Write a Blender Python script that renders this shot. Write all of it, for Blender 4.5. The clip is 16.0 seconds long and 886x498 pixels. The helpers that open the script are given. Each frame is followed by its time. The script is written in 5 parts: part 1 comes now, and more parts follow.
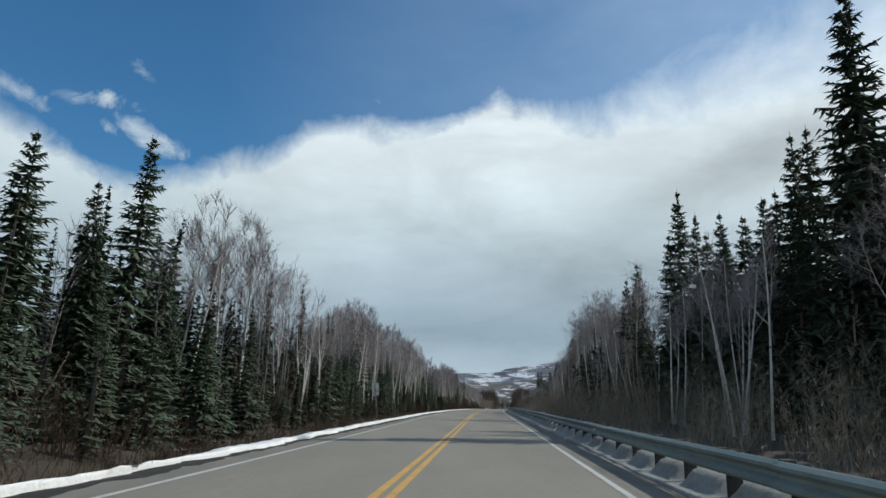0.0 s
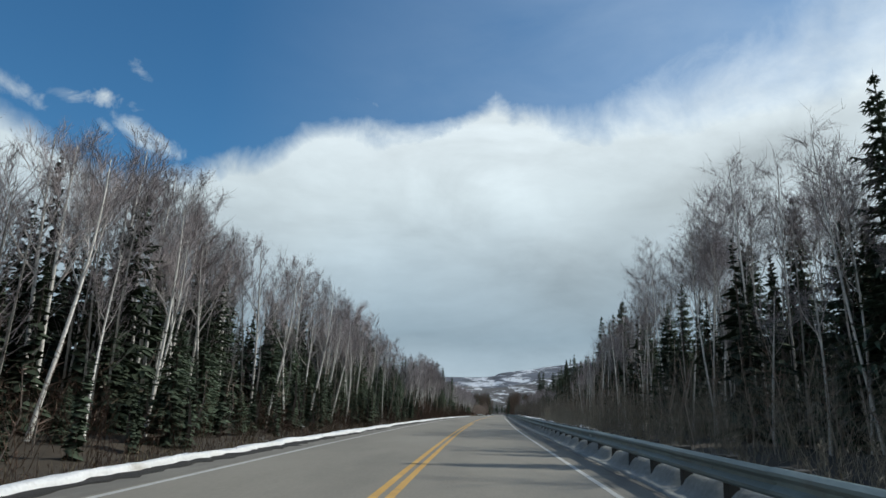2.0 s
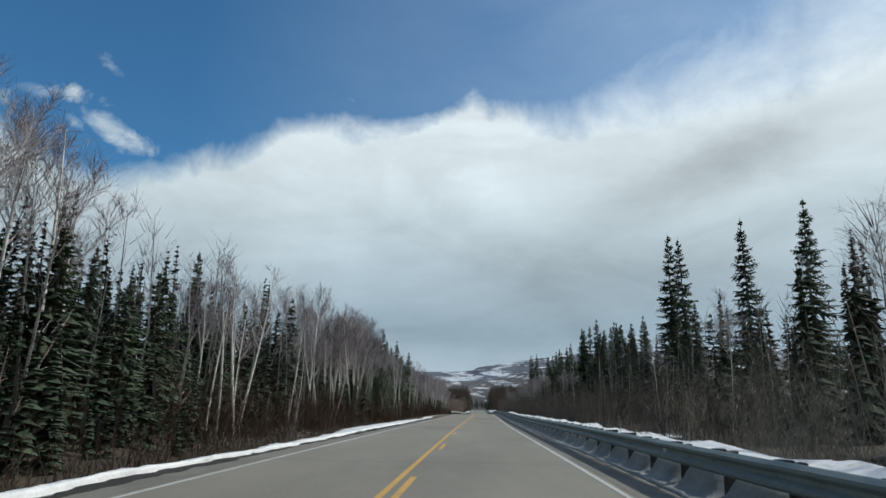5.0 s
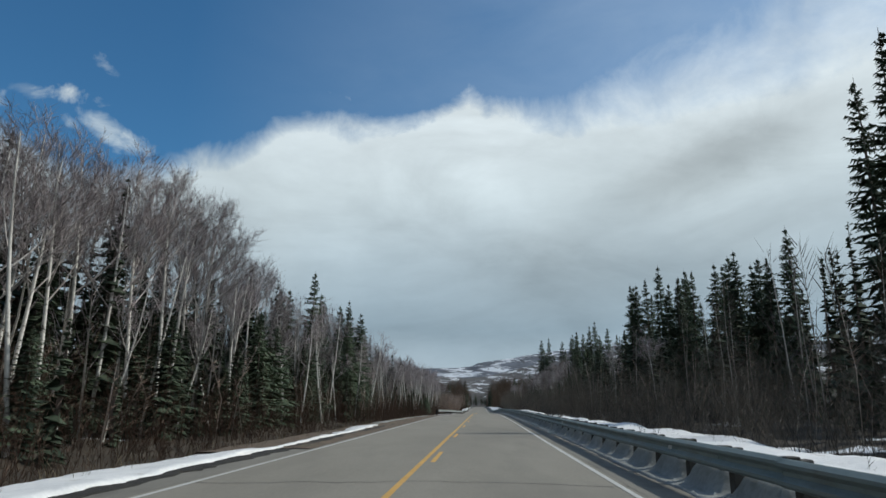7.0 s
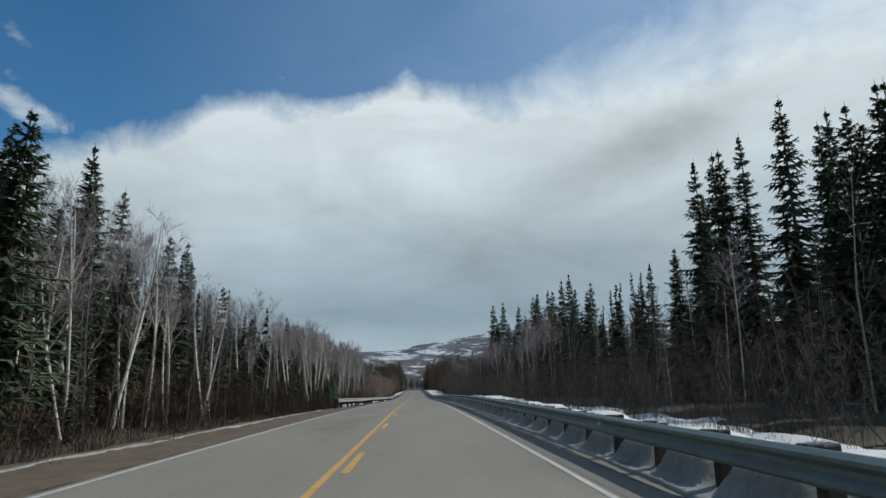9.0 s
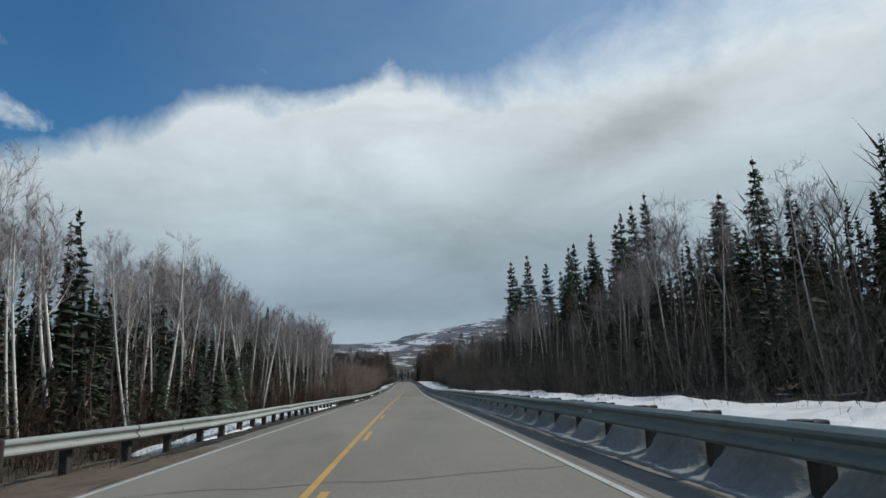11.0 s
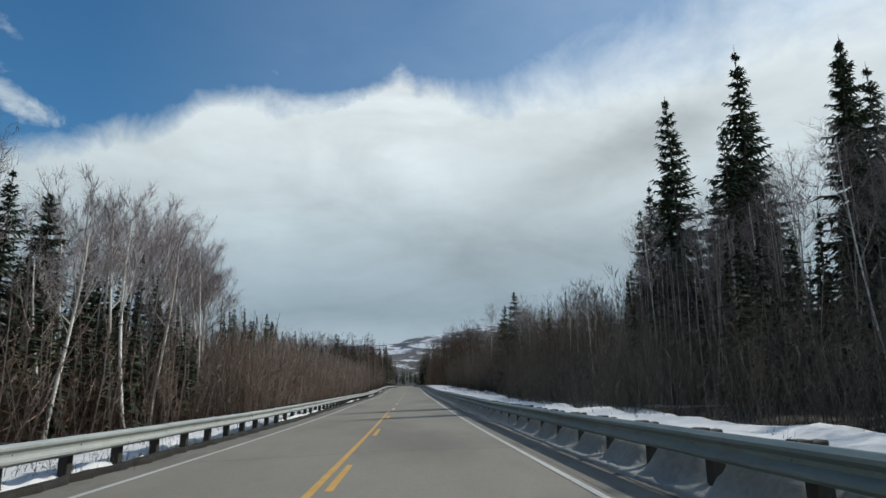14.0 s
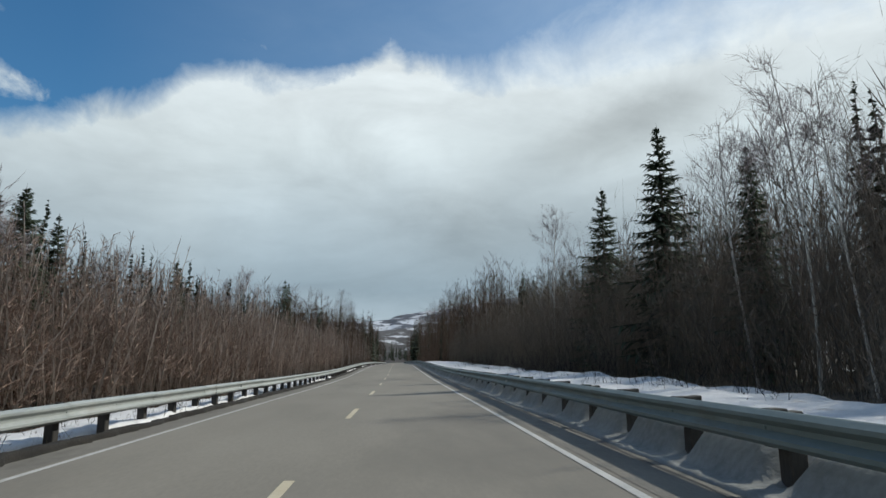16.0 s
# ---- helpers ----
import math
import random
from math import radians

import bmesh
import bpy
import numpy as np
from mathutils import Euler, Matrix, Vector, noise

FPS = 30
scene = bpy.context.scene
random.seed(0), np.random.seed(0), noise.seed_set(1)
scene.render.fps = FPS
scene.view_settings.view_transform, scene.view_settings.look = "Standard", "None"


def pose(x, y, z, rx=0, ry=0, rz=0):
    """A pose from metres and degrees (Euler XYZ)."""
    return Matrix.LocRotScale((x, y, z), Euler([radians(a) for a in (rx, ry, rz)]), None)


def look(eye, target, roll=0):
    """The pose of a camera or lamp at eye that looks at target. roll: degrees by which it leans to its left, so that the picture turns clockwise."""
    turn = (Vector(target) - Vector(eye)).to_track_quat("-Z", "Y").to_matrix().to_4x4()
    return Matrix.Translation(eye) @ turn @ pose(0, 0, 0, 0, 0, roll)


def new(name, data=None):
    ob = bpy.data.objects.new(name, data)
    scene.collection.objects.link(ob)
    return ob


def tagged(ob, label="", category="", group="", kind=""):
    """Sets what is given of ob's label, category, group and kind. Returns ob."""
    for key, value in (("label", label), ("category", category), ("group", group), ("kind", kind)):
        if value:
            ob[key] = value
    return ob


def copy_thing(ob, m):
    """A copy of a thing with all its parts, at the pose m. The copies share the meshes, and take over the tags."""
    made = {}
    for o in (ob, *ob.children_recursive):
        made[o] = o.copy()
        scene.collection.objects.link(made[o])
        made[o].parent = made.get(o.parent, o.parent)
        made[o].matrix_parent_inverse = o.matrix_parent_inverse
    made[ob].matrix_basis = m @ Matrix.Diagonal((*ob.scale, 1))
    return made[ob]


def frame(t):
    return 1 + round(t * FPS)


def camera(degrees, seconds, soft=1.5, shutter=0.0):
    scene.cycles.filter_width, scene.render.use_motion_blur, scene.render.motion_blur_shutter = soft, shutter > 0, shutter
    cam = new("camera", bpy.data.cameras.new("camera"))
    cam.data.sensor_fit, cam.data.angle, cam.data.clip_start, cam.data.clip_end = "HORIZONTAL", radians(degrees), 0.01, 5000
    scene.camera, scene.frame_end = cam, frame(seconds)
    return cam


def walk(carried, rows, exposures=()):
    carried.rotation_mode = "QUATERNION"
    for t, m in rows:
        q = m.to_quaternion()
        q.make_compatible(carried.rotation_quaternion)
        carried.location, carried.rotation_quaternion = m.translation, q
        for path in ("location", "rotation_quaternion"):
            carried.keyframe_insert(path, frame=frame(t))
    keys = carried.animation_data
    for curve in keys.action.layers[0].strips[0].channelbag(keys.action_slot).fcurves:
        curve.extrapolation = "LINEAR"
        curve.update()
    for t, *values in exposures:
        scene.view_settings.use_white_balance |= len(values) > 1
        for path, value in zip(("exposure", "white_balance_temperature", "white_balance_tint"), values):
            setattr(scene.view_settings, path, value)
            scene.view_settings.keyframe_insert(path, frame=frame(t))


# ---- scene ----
# ---- camera ----
cam = camera(70.0, 16.0, soft=1.55)
# the road's line: y, and there the centre's x and height; it bends slightly to the right and dips
ROAD_LINE = [(-20, -0.00, 0.00), (20, -0.04, -0.05), (60, -0.19, 0.00), (100, 0.02, -0.13), (140, 0.91, -0.34), (180, 1.97, -0.70), (220, 3.32, -0.98), (260, 4.56, -1.32), (300, 5.63, -1.97), (340, 6.80, -2.78), (380, 8.08, -3.54), (420, 9.35, -3.91), (460, 10.69, -4.23), (500, 11.76, -4.14), (560, 13.36, -4.44), (640, 15.45, -5.25), (720, 17.46, -6.20), (850, 20.60, -7.30)]


def road_curve(column):
    """A smooth curve through one column of the road's line, straight beyond its ends."""
    k = np.array([p[0] for p in ROAD_LINE], dtype=float)
    v = np.array([p[column] for p in ROAD_LINE], dtype=float)
    h, n = np.diff(k), len(k)
    a, b = np.eye(n), np.zeros(n)
    for i in range(1, n - 1):
        a[i, i - 1:i + 2] = h[i - 1], 2 * (h[i - 1] + h[i]), h[i]
        b[i] = 6 * ((v[i + 1] - v[i]) / h[i] - (v[i] - v[i - 1]) / h[i - 1])
    m = np.linalg.solve(a, b)
    slope = (v[-1] - v[-2]) / h[-1] if column == 1 else 0.0

    def value(y):
        y = np.asarray(y, dtype=float)
        s = np.clip(y, k[0], k[-1])
        i = np.clip(np.searchsorted(k, s) - 1, 0, n - 2)
        p = (k[i + 1] - s) / h[i]
        q = 1 - p
        return p * v[i] + q * v[i + 1] + ((p ** 3 - p) * m[i] + (q ** 3 - q) * m[i + 1]) * h[i] ** 2 / 6 + np.clip(y - k[-1], 0, None) * slope
    return value


road_x, road_rise = road_curve(1), road_curve(2)
# seconds, distance right of the centre line, y, height over the road, pitch, roll, yaw of a car on the right-hand lane, about 90 km/h
DRIVE = [
    (0.0, 1.505, 0.00, 1.320, 13.53, -1.30, 4.10),
    (0.5, 1.498, 12.60, 1.320, 13.63, -1.07, 4.79),
    (1.0, 1.543, 25.20, 1.320, 14.85, -0.36, 4.70),
    (1.5, 1.378, 37.80, 1.320, 13.81, -2.00, 3.94),
    (2.0, 1.424, 50.40, 1.320, 13.91, -1.98, 3.52),
    (2.5, 1.426, 63.00, 1.320, 13.42, -0.82, 3.26),
    (3.0, 1.342, 75.60, 1.320, 13.60, -0.23, 2.88),
    (3.5, 1.359, 88.20, 1.320, 13.47, -0.14, 1.94),
    (4.0, 1.430, 100.80, 1.320, 13.79, -1.22, 2.14),
    (6.5, 1.197, 163.80, 1.320, 13.20, -0.66, 1.19),
    (7.0, 1.290, 176.40, 1.320, 13.34, -0.54, 1.61),
    (7.5, 1.413, 189.00, 1.320, 13.95, -2.79, 0.39),
    (8.0, 1.420, 201.60, 1.320, 13.64, 0.28, -4.10),
    (8.5, 1.481, 214.20, 1.320, 14.95, 0.39, -3.19),
    (9.0, 1.300, 226.80, 1.320, 11.89, 0.60, -4.02),
    (11.5, 1.243, 289.80, 1.351, 10.87, 2.11, -4.86),
    (12.0, 1.246, 302.40, 1.352, 10.65, 1.74, -4.87),
    (12.5, 1.328, 315.00, 1.356, 11.50, 1.40, -3.71),
    (13.0, 1.355, 327.60, 1.351, 9.72, 2.80, -3.82),
    (13.5, 1.289, 340.20, 1.353, 10.59, 0.96, -4.56),
    (14.0, 1.286, 352.80, 1.353, 11.59, 0.38, -4.68),
    (14.5, 1.338, 365.40, 1.355, 10.58, 1.15, -4.21),
    (15.0, 1.429, 378.00, 1.356, 10.46, 1.59, -5.02),
    (15.5, 1.487, 390.60, 1.360, 11.31, 2.08, -4.36),
    (16.0, 1.366, 403.20, 1.355, 9.58, 0.28, -5.61),
]
walk(cam, [(t, pose(u + float(road_x(y)), y, z + float(road_rise(y)), 90 + pitch, roll, yaw)) for t, u, y, z, pitch, roll, yaw in DRIVE],
     exposures=[(0, 0.10, 6180, 5), (4, 0.09, 6180, 5), (7, -0.02, 6200, 5), (11.5, -0.09, 6220, 6), (12.5, -0.05, 6220, 5), (14, 0.04, 6300, 6), (16, 0.09, 6360, 6)])

# ---- world and sun ----
SUN_AZ, SUN_EL = 74.0, 41.0     # degrees from +y towards +x, and above the horizon


def node(tree, kind, **values):
    n = tree.nodes.new(kind)
    for key, value in values.items():
        if key == "op":
            n.operation = value
        elif key == "clamp":
            n.use_clamp = value
        elif key == "blend":
            n.data_type, n.blend_type = "RGBA", value
    return n


def math_node(tree, op, a, b=None, c=None, clamp=False):
    n = node(tree, "ShaderNodeMath", op=op, clamp=clamp)
    for slot, v in zip(n.inputs, (a, b, c)):
        if v is None:
            continue
        if isinstance(v, (int, float)):
            slot.default_value = v
        else:
            tree.links.new(v, slot)
    return n.outputs[0]


def mix_rgb(tree, fac, a, b, blend="MIX"):
    n = node(tree, "ShaderNodeMix", blend=blend)
    for slot, v in ((n.inputs[0], fac), (n.inputs[6], a), (n.inputs[7], b)):
        if isinstance(v, (int, float)):
            slot.default_value = v
        elif isinstance(v, tuple):
            slot.default_value = (*v, 1)
        else:
            tree.links.new(v, slot)
    return n.outputs[2]


def ramp(tree, fac, stops, interpolation="LINEAR"):
    n = tree.nodes.new("ShaderNodeValToRGB")
    n.color_ramp.interpolation = interpolation
    els = n.color_ramp.elements
    while len(els) < len(stops):
        els.new(0.5)
    for e, (p, col) in zip(els, stops):
        e.position = p
        e.color = (*col, 1) if isinstance(col, tuple) else (col, col, col, 1)
    tree.links.new(fac, n.inputs[0])
    return n.outputs[0]


def noise_tex(tree, vector, scale, detail=6.0, rough=0.55, distortion=0.0):
    n = tree.nodes.new("ShaderNodeTexNoise")
    n.inputs["Scale"].default_value = scale
    n.inputs["Detail"].default_value = detail
    n.inputs["Roughness"].default_value = rough
    n.inputs["Distortion"].default_value = distortion
    if vector is not None:
        tree.links.new(vector, n.inputs["Vector"])
    return n.outputs["Fac"]


def build_world():
    world = bpy.data.worlds.new("world")
    scene.world = world
    world.use_nodes = True
    t = world.node_tree
    t.nodes.clear()
    sky = t.nodes.new("ShaderNodeTexSky")
    sky.sky_type, sky.sun_disc = "NISHITA", False
    sky.sun_elevation, sky.sun_rotation = radians(SUN_EL), radians(SUN_AZ)
    sky.air_density, sky.dust_density, sky.ozone_density = 1.0, 0.4, 2.0
    co = t.nodes.new("ShaderNodeTexCoord").outputs["Generated"]
    sep = t.nodes.new("ShaderNodeSeparateXYZ")
    t.links.new(co, sep.inputs[0])
    az = math_node(t, "ARCTAN2", sep.outputs[0], sep.outputs[1])
    el = math_node(t, "ARCSINE", sep.outputs[2])
    big = noise_tex(t, co, 3.0, 7, 0.55)
    fine = noise_tex(t, co, 11.0, 8, 0.62, 0.35)
    wisp = noise_tex(t, co, 17.0, 8, 0.62, 0.8)
    streak = t.nodes.new("ShaderNodeMapping")
    streak.inputs["Rotation"].default_value = (0.0, 0.35, 0.0)
    streak.inputs["Scale"].default_value = (1.0, 1.0, 2.6)
    t.links.new(co, streak.inputs["Vector"])
    # upper edge of the cloud bank: azimuth and height
    azn = math_node(t, "ADD", math_node(t, "MULTIPLY", az, 1 / 3.0), 0.5)
    crest = [(-1.5, 0.5), (-1.0, 0.43), (-0.73, 0.360), (-0.68, 0.340), (-0.65, 0.322), (-0.605, 0.302), (-0.565, 0.300), (-0.52, 0.313), (-0.434, 0.337), (-0.412, 0.357), (-0.337, 0.380),
             (-0.312, 0.408), (-0.262, 0.427), (-0.175, 0.427), (-0.10, 0.433), (-0.062, 0.442), (-0.025, 0.456), (0.012, 0.486), (0.05, 0.464), (0.11, 0.456), (0.18, 0.457), (0.222, 0.467),
             (0.29, 0.481), (0.377, 0.506), (0.469, 0.532), (0.557, 0.556), (0.7, 0.61), (1.0, 0.75), (1.5, 0.9)]
    edge = ramp(t, azn, [(p / 3.0 + 0.5, e) for p, e in crest])
    right = math_node(t, "ADD", az, -0.06, clamp=True)
    ragged = math_node(t, "MULTIPLY", math_node(t, "SUBTRACT", fine, 0.5), math_node(t, "ADD", 0.085, math_node(t, "MULTIPLY", right, 0.14)))
    soft = math_node(t, "ADD", math_node(t, "ADD", 0.026, math_node(t, "MULTIPLY", right, 0.42)), math_node(t, "MULTIPLY", math_node(t, "SUBTRACT", big, 0.42, clamp=True), 0.14))
    d = math_node(t, "SUBTRACT", math_node(t, "ADD", edge, ragged), el)
    mask = math_node(t, "ADD", math_node(t, "DIVIDE", d, soft), 0.42, clamp=True)
    # single small clouds: azimuth, height, half width, half height, slant, density
    for a, e, w, h, k, dense in ((-0.612, 0.399, 0.046, 0.014, 0.12, 0.95), (-0.648, 0.394, 0.030, 0.010, 0.0, 0.4), (-0.566, 0.452, 0.026, 0.011, -0.45, 0.75), (-0.725, 0.387, 0.050, 0.017, -0.2, 0.8),
                                 (-0.512, 0.347, 0.036, 0.018, -0.15, 1.0), (-0.556, 0.364, 0.036, 0.018, -0.40, 0.85), (-0.595, 0.362, 0.014, 0.008, -0.4, 0.8),
                                 (-0.214, 0.463, 0.030, 0.0055, -0.22, 0.55), (-0.84, 0.55, 0.12, 0.03, 0.1, 0.4)):
        across = math_node(t, "SUBTRACT", az, a)
        dx = math_node(t, "DIVIDE", across, w)
        up = math_node(t, "SUBTRACT", math_node(t, "ADD", el, math_node(t, "MULTIPLY", ragged, 0.35)), e)
        dy = math_node(t, "DIVIDE", math_node(t, "SUBTRACT", up, math_node(t, "MULTIPLY", across, k)), h)
        r2 = math_node(t, "ADD", math_node(t, "MULTIPLY", dx, dx), math_node(t, "MULTIPLY", dy, dy))
        blob = math_node(t, "SUBTRACT", math_node(t, "MULTIPLY", math_node(t, "SUBTRACT", wisp, 0.34), 6.5), r2)
        blob = math_node(t, "MULTIPLY", math_node(t, "MULTIPLY", blob, 0.5, clamp=True), dense)
        mask = math_node(t, "MAXIMUM", mask, blob)
    mask = math_node(t, "POWER", mask, 1.25)
    # thin veil over the blue towards the sun's side
    veil = math_node(t, "MULTIPLY", math_node(t, "MULTIPLY", math_node(t, "ADD", az, 0.45, clamp=True), 0.26), math_node(t, "ADD", 0.4, noise_tex(t, streak.outputs[0], 4.0, 7, 0.6, 0.4)))
    mask = math_node(t, "MAXIMUM", mask, veil)
    # the bank's own light and shade: grey bellies low down, white crowns
    lum = ramp(t, math_node(t, "ADD", el, math_node(t, "MULTIPLY", math_node(t, "SUBTRACT", big, 0.5), 0.10)),
               [(0.0, (4.4, 5.2, 5.8)), (0.05, (4.25, 5.05, 5.7)), (0.10, (3.15, 3.95, 4.6)), (0.20, (4.2, 4.9, 5.4)), (0.32, (6.35, 6.95, 7.25)), (0.48, (8.1, 8.5, 8.75)), (1.0, (7.9, 8.3, 8.5))])
    billow = ramp(t, noise_tex(t, streak.outputs[0], 3.2, 8, 0.55, 0.6), [(0.28, 0.80), (0.5, 0.97), (0.7, 1.08)])
    lum = mix_rgb(t, 1.0, lum, billow, "MULTIPLY")
    tuft = ramp(t, noise_tex(t, streak.outputs[0], 13.0, 7, 0.62, 0.5), [(0.3, 0.965), (0.7, 1.03)])
    lum = mix_rgb(t, 1.0, lum, tuft, "MULTIPLY")
    # broad swells of the bank: azimuth, height, half width, half height, slant, brighter or darker
    shade = None
    for a, e, w, h, k, gain in ((0.44, 0.362, 0.13, 0.040, 0.25, -0.26), (0.30, 0.312, 0.14, 0.045, 0.3, -0.14), (0.22, 0.19, 0.20, 0.07, 0.1, -0.09), (-0.01, 0.335, 0.12, 0.055, 0.0, 0.10),
                                (-0.20, 0.24, 0.11, 0.045, 0.1, 0.13), (-0.27, 0.345, 0.10, 0.020, 0.1, 0.06), (-0.42, 0.26, 0.10, 0.05, 0.0, -0.07), (0.52, 0.44, 0.16, 0.05, 0.3, 0.04)):
        across = math_node(t, "SUBTRACT", az, a)
        dx = math_node(t, "DIVIDE", across, w)
        up = math_node(t, "SUBTRACT", math_node(t, "ADD", el, math_node(t, "MULTIPLY", math_node(t, "SUBTRACT", fine, 0.5), 0.07)), e)
        dy = math_node(t, "DIVIDE", math_node(t, "SUBTRACT", up, math_node(t, "MULTIPLY", across, k)), h)
        r2 = math_node(t, "ADD", math_node(t, "MULTIPLY", dx, dx), math_node(t, "MULTIPLY", dy, dy))
        swell = math_node(t, "MULTIPLY", math_node(t, "POWER", 2.718, math_node(t, "MULTIPLY", r2, -1.0)), gain)
        shade = swell if shade is None else math_node(t, "ADD", shade, swell)
    lum = mix_rgb(t, 1.0, lum, math_node(t, "ADD", shade, 1.0), "MULTIPLY")
    blue = mix_rgb(t, 1.0, sky.outputs[0], (0.445, 0.80, 0.975), "MULTIPLY")
    col = mix_rgb(t, mask, blue, lum)
    bg = t.nodes.new("ShaderNodeBackground")
    bg.inputs["Strength"].default_value = 0.1
    t.links.new(col, bg.inputs["Color"])
    out = t.nodes.new("ShaderNodeOutputWorld")
    t.links.new(bg.outputs[0], out.inputs["Surface"])


build_world()
sun = new("sun", bpy.data.lights.new("sun", "SUN"))
sun.data.energy, sun.data.angle, sun.data.color = 3.2, radians(0.6), (1.0, 0.93, 0.83)
s_az, s_el = radians(SUN_AZ), radians(SUN_EL)
sun.matrix_world = look((80 * math.sin(s_az), 80 * math.cos(s_az), 80 * math.tan(s_el)), (0, 0, 0))


# ---- materials ----
def material(name, dark, light, rough=0.85, scale=1.0, grain=14.0, bump=0.3, metal=0.0, stretch=(1, 1, 1), world_space=False,
             vary=0.0, spot=None, spot_scale=0.3, spot_edge=(0.55, 0.65), rough_var=0.1, spec=0.5, bump_dist=0.02, rand="object"):
    """A surface from two tones at two scales of noise, with bump, wear spots and a change from piece to piece."""
    m = bpy.data.materials.new(name)
    m.use_nodes = True
    t = m.node_tree
    bs = t.nodes["Principled BSDF"]
    if world_space:
        co = t.nodes.new("ShaderNodeNewGeometry").outputs["Position"]
    else:
        co = t.nodes.new("ShaderNodeTexCoord").outputs["Object"]
    mp = t.nodes.new("ShaderNodeMapping")
    mp.inputs["Scale"].default_value = stretch
    t.links.new(co, mp.inputs["Vector"])
    v = mp.outputs[0]
    a = noise_tex(t, v, scale, 5, 0.6)
    b = noise_tex(t, v, scale * grain, 4, 0.6)
    f = math_node(t, "ADD", math_node(t, "MULTIPLY", a, 0.6), math_node(t, "MULTIPLY", b, 0.4))
    col = ramp(t, f, [(0.32, dark), (0.68, light)])
    if spot:
        s = ramp(t, noise_tex(t, v, spot_scale, 6, 0.62), [(spot_edge[0], 0.0), (spot_edge[1], 1.0)])
        col = mix_rgb(t, s, col, spot)
    if vary:
        if rand == "object":
            r = t.nodes.new("ShaderNodeObjectInfo").outputs["Random"]
        else:
            r = t.nodes.new("ShaderNodeNewGeometry").outputs["Random Per Island"]
        k = ramp(t, r, [(0.0, 1 - vary), (1.0, 1 + vary)])
        col = mix_rgb(t, 1.0, col, k, "MULTIPLY")
    t.links.new(col, bs.inputs["Base Color"])
    t.links.new(math_node(t, "ADD", rough - rough_var / 2, math_node(t, "MULTIPLY", b, rough_var)), bs.inputs["Roughness"])
    bs.inputs["Metallic"].default_value = metal
    bs.inputs["Specular IOR Level"].default_value = spec
    if bump:
        bp = t.nodes.new("ShaderNodeBump")
        bp.inputs["Strength"].default_value = bump
        bp.inputs["Distance"].default_value = bump_dist
        t.links.new(f, bp.inputs["Height"])
        t.links.new(bp.outputs[0], bs.inputs["Normal"])
    return m


M_ASPHALT = material("old_asphalt", (0.170, 0.156, 0.130), (0.242, 0.224, 0.188), 0.88, 0.35, 60.0, 0.35, world_space=True,
                     stretch=(1, 0.25, 1), spot=(0.150, 0.139, 0.118), spot_scale=0.22, spot_edge=(0.52, 0.72), bump_dist=0.01)
M_SHOULDER = material("gravelly_shoulder", (0.130, 0.122, 0.106), (0.200, 0.188, 0.163), 0.95, 0.9, 25.0, 0.8, world_space=True,
                      stretch=(1, 0.4, 1), spot=(0.105, 0.098, 0.085), spot_scale=0.8, spot_edge=(0.54, 0.7))
M_TAR = material("tar_seal", (0.03, 0.03, 0.03), (0.055, 0.054, 0.05), 0.7, 2.0, 12.0, 0.2)
M_YELLOW = material("yellow_road_paint", (0.42, 0.235, 0.05), (0.58, 0.35, 0.09), 0.75, 1.2, 25.0, 0.2, world_space=True,
                    spot=(0.25, 0.19, 0.12), spot_scale=2.5, spot_edge=(0.58, 0.75))
M_PALEYELLOW = material("faded_road_paint", (0.42, 0.36, 0.24), (0.55, 0.5, 0.38), 0.75, 1.2, 25.0, 0.2, world_space=True)
M_WHITE = material("white_road_paint", (0.36, 0.36, 0.34), (0.54, 0.54, 0.52), 0.75, 1.1, 25.0, 0.2, world_space=True,
                   spot=(0.24, 0.235, 0.22), spot_scale=2.2, spot_edge=(0.58, 0.75))
M_GROUND = material("forest_floor", (0.026, 0.020, 0.014), (0.075, 0.058, 0.040), 0.95, 0.5, 18.0, 0.9, world_space=True,
                    spot=(0.66, 0.69, 0.73), spot_scale=0.16, spot_edge=(0.63, 0.66), bump_dist=0.08)
M_SNOW = material("old_snow", (0.56, 0.57, 0.58), (0.80, 0.80, 0.80), 0.7, 1.1, 11.0, 1.0, world_space=True,
                  spot=(0.40, 0.37, 0.33), spot_scale=1.3, spot_edge=(0.60, 0.76), bump_dist=0.06)
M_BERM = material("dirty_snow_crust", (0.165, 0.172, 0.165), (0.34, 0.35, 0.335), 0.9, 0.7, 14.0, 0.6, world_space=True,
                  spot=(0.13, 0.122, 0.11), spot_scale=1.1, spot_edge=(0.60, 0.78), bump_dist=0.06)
M_DIRT = material("brown_gravel", (0.058, 0.041, 0.028), (0.160, 0.118, 0.083), 0.95, 1.4, 14.0, 0.9, world_space=True, bump_dist=0.04,
                  spot=(0.08, 0.075, 0.042), spot_scale=0.9, spot_edge=(0.58, 0.72))
M_SOD = material("black_sod", (0.007, 0.0065, 0.006), (0.028, 0.025, 0.021), 0.95, 1.6, 16.0, 1.0, world_space=True, bump_dist=0.04)
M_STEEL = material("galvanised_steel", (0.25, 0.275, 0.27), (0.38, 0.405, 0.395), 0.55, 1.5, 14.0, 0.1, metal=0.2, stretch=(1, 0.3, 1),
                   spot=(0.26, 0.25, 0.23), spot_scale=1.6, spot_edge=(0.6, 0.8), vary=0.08)
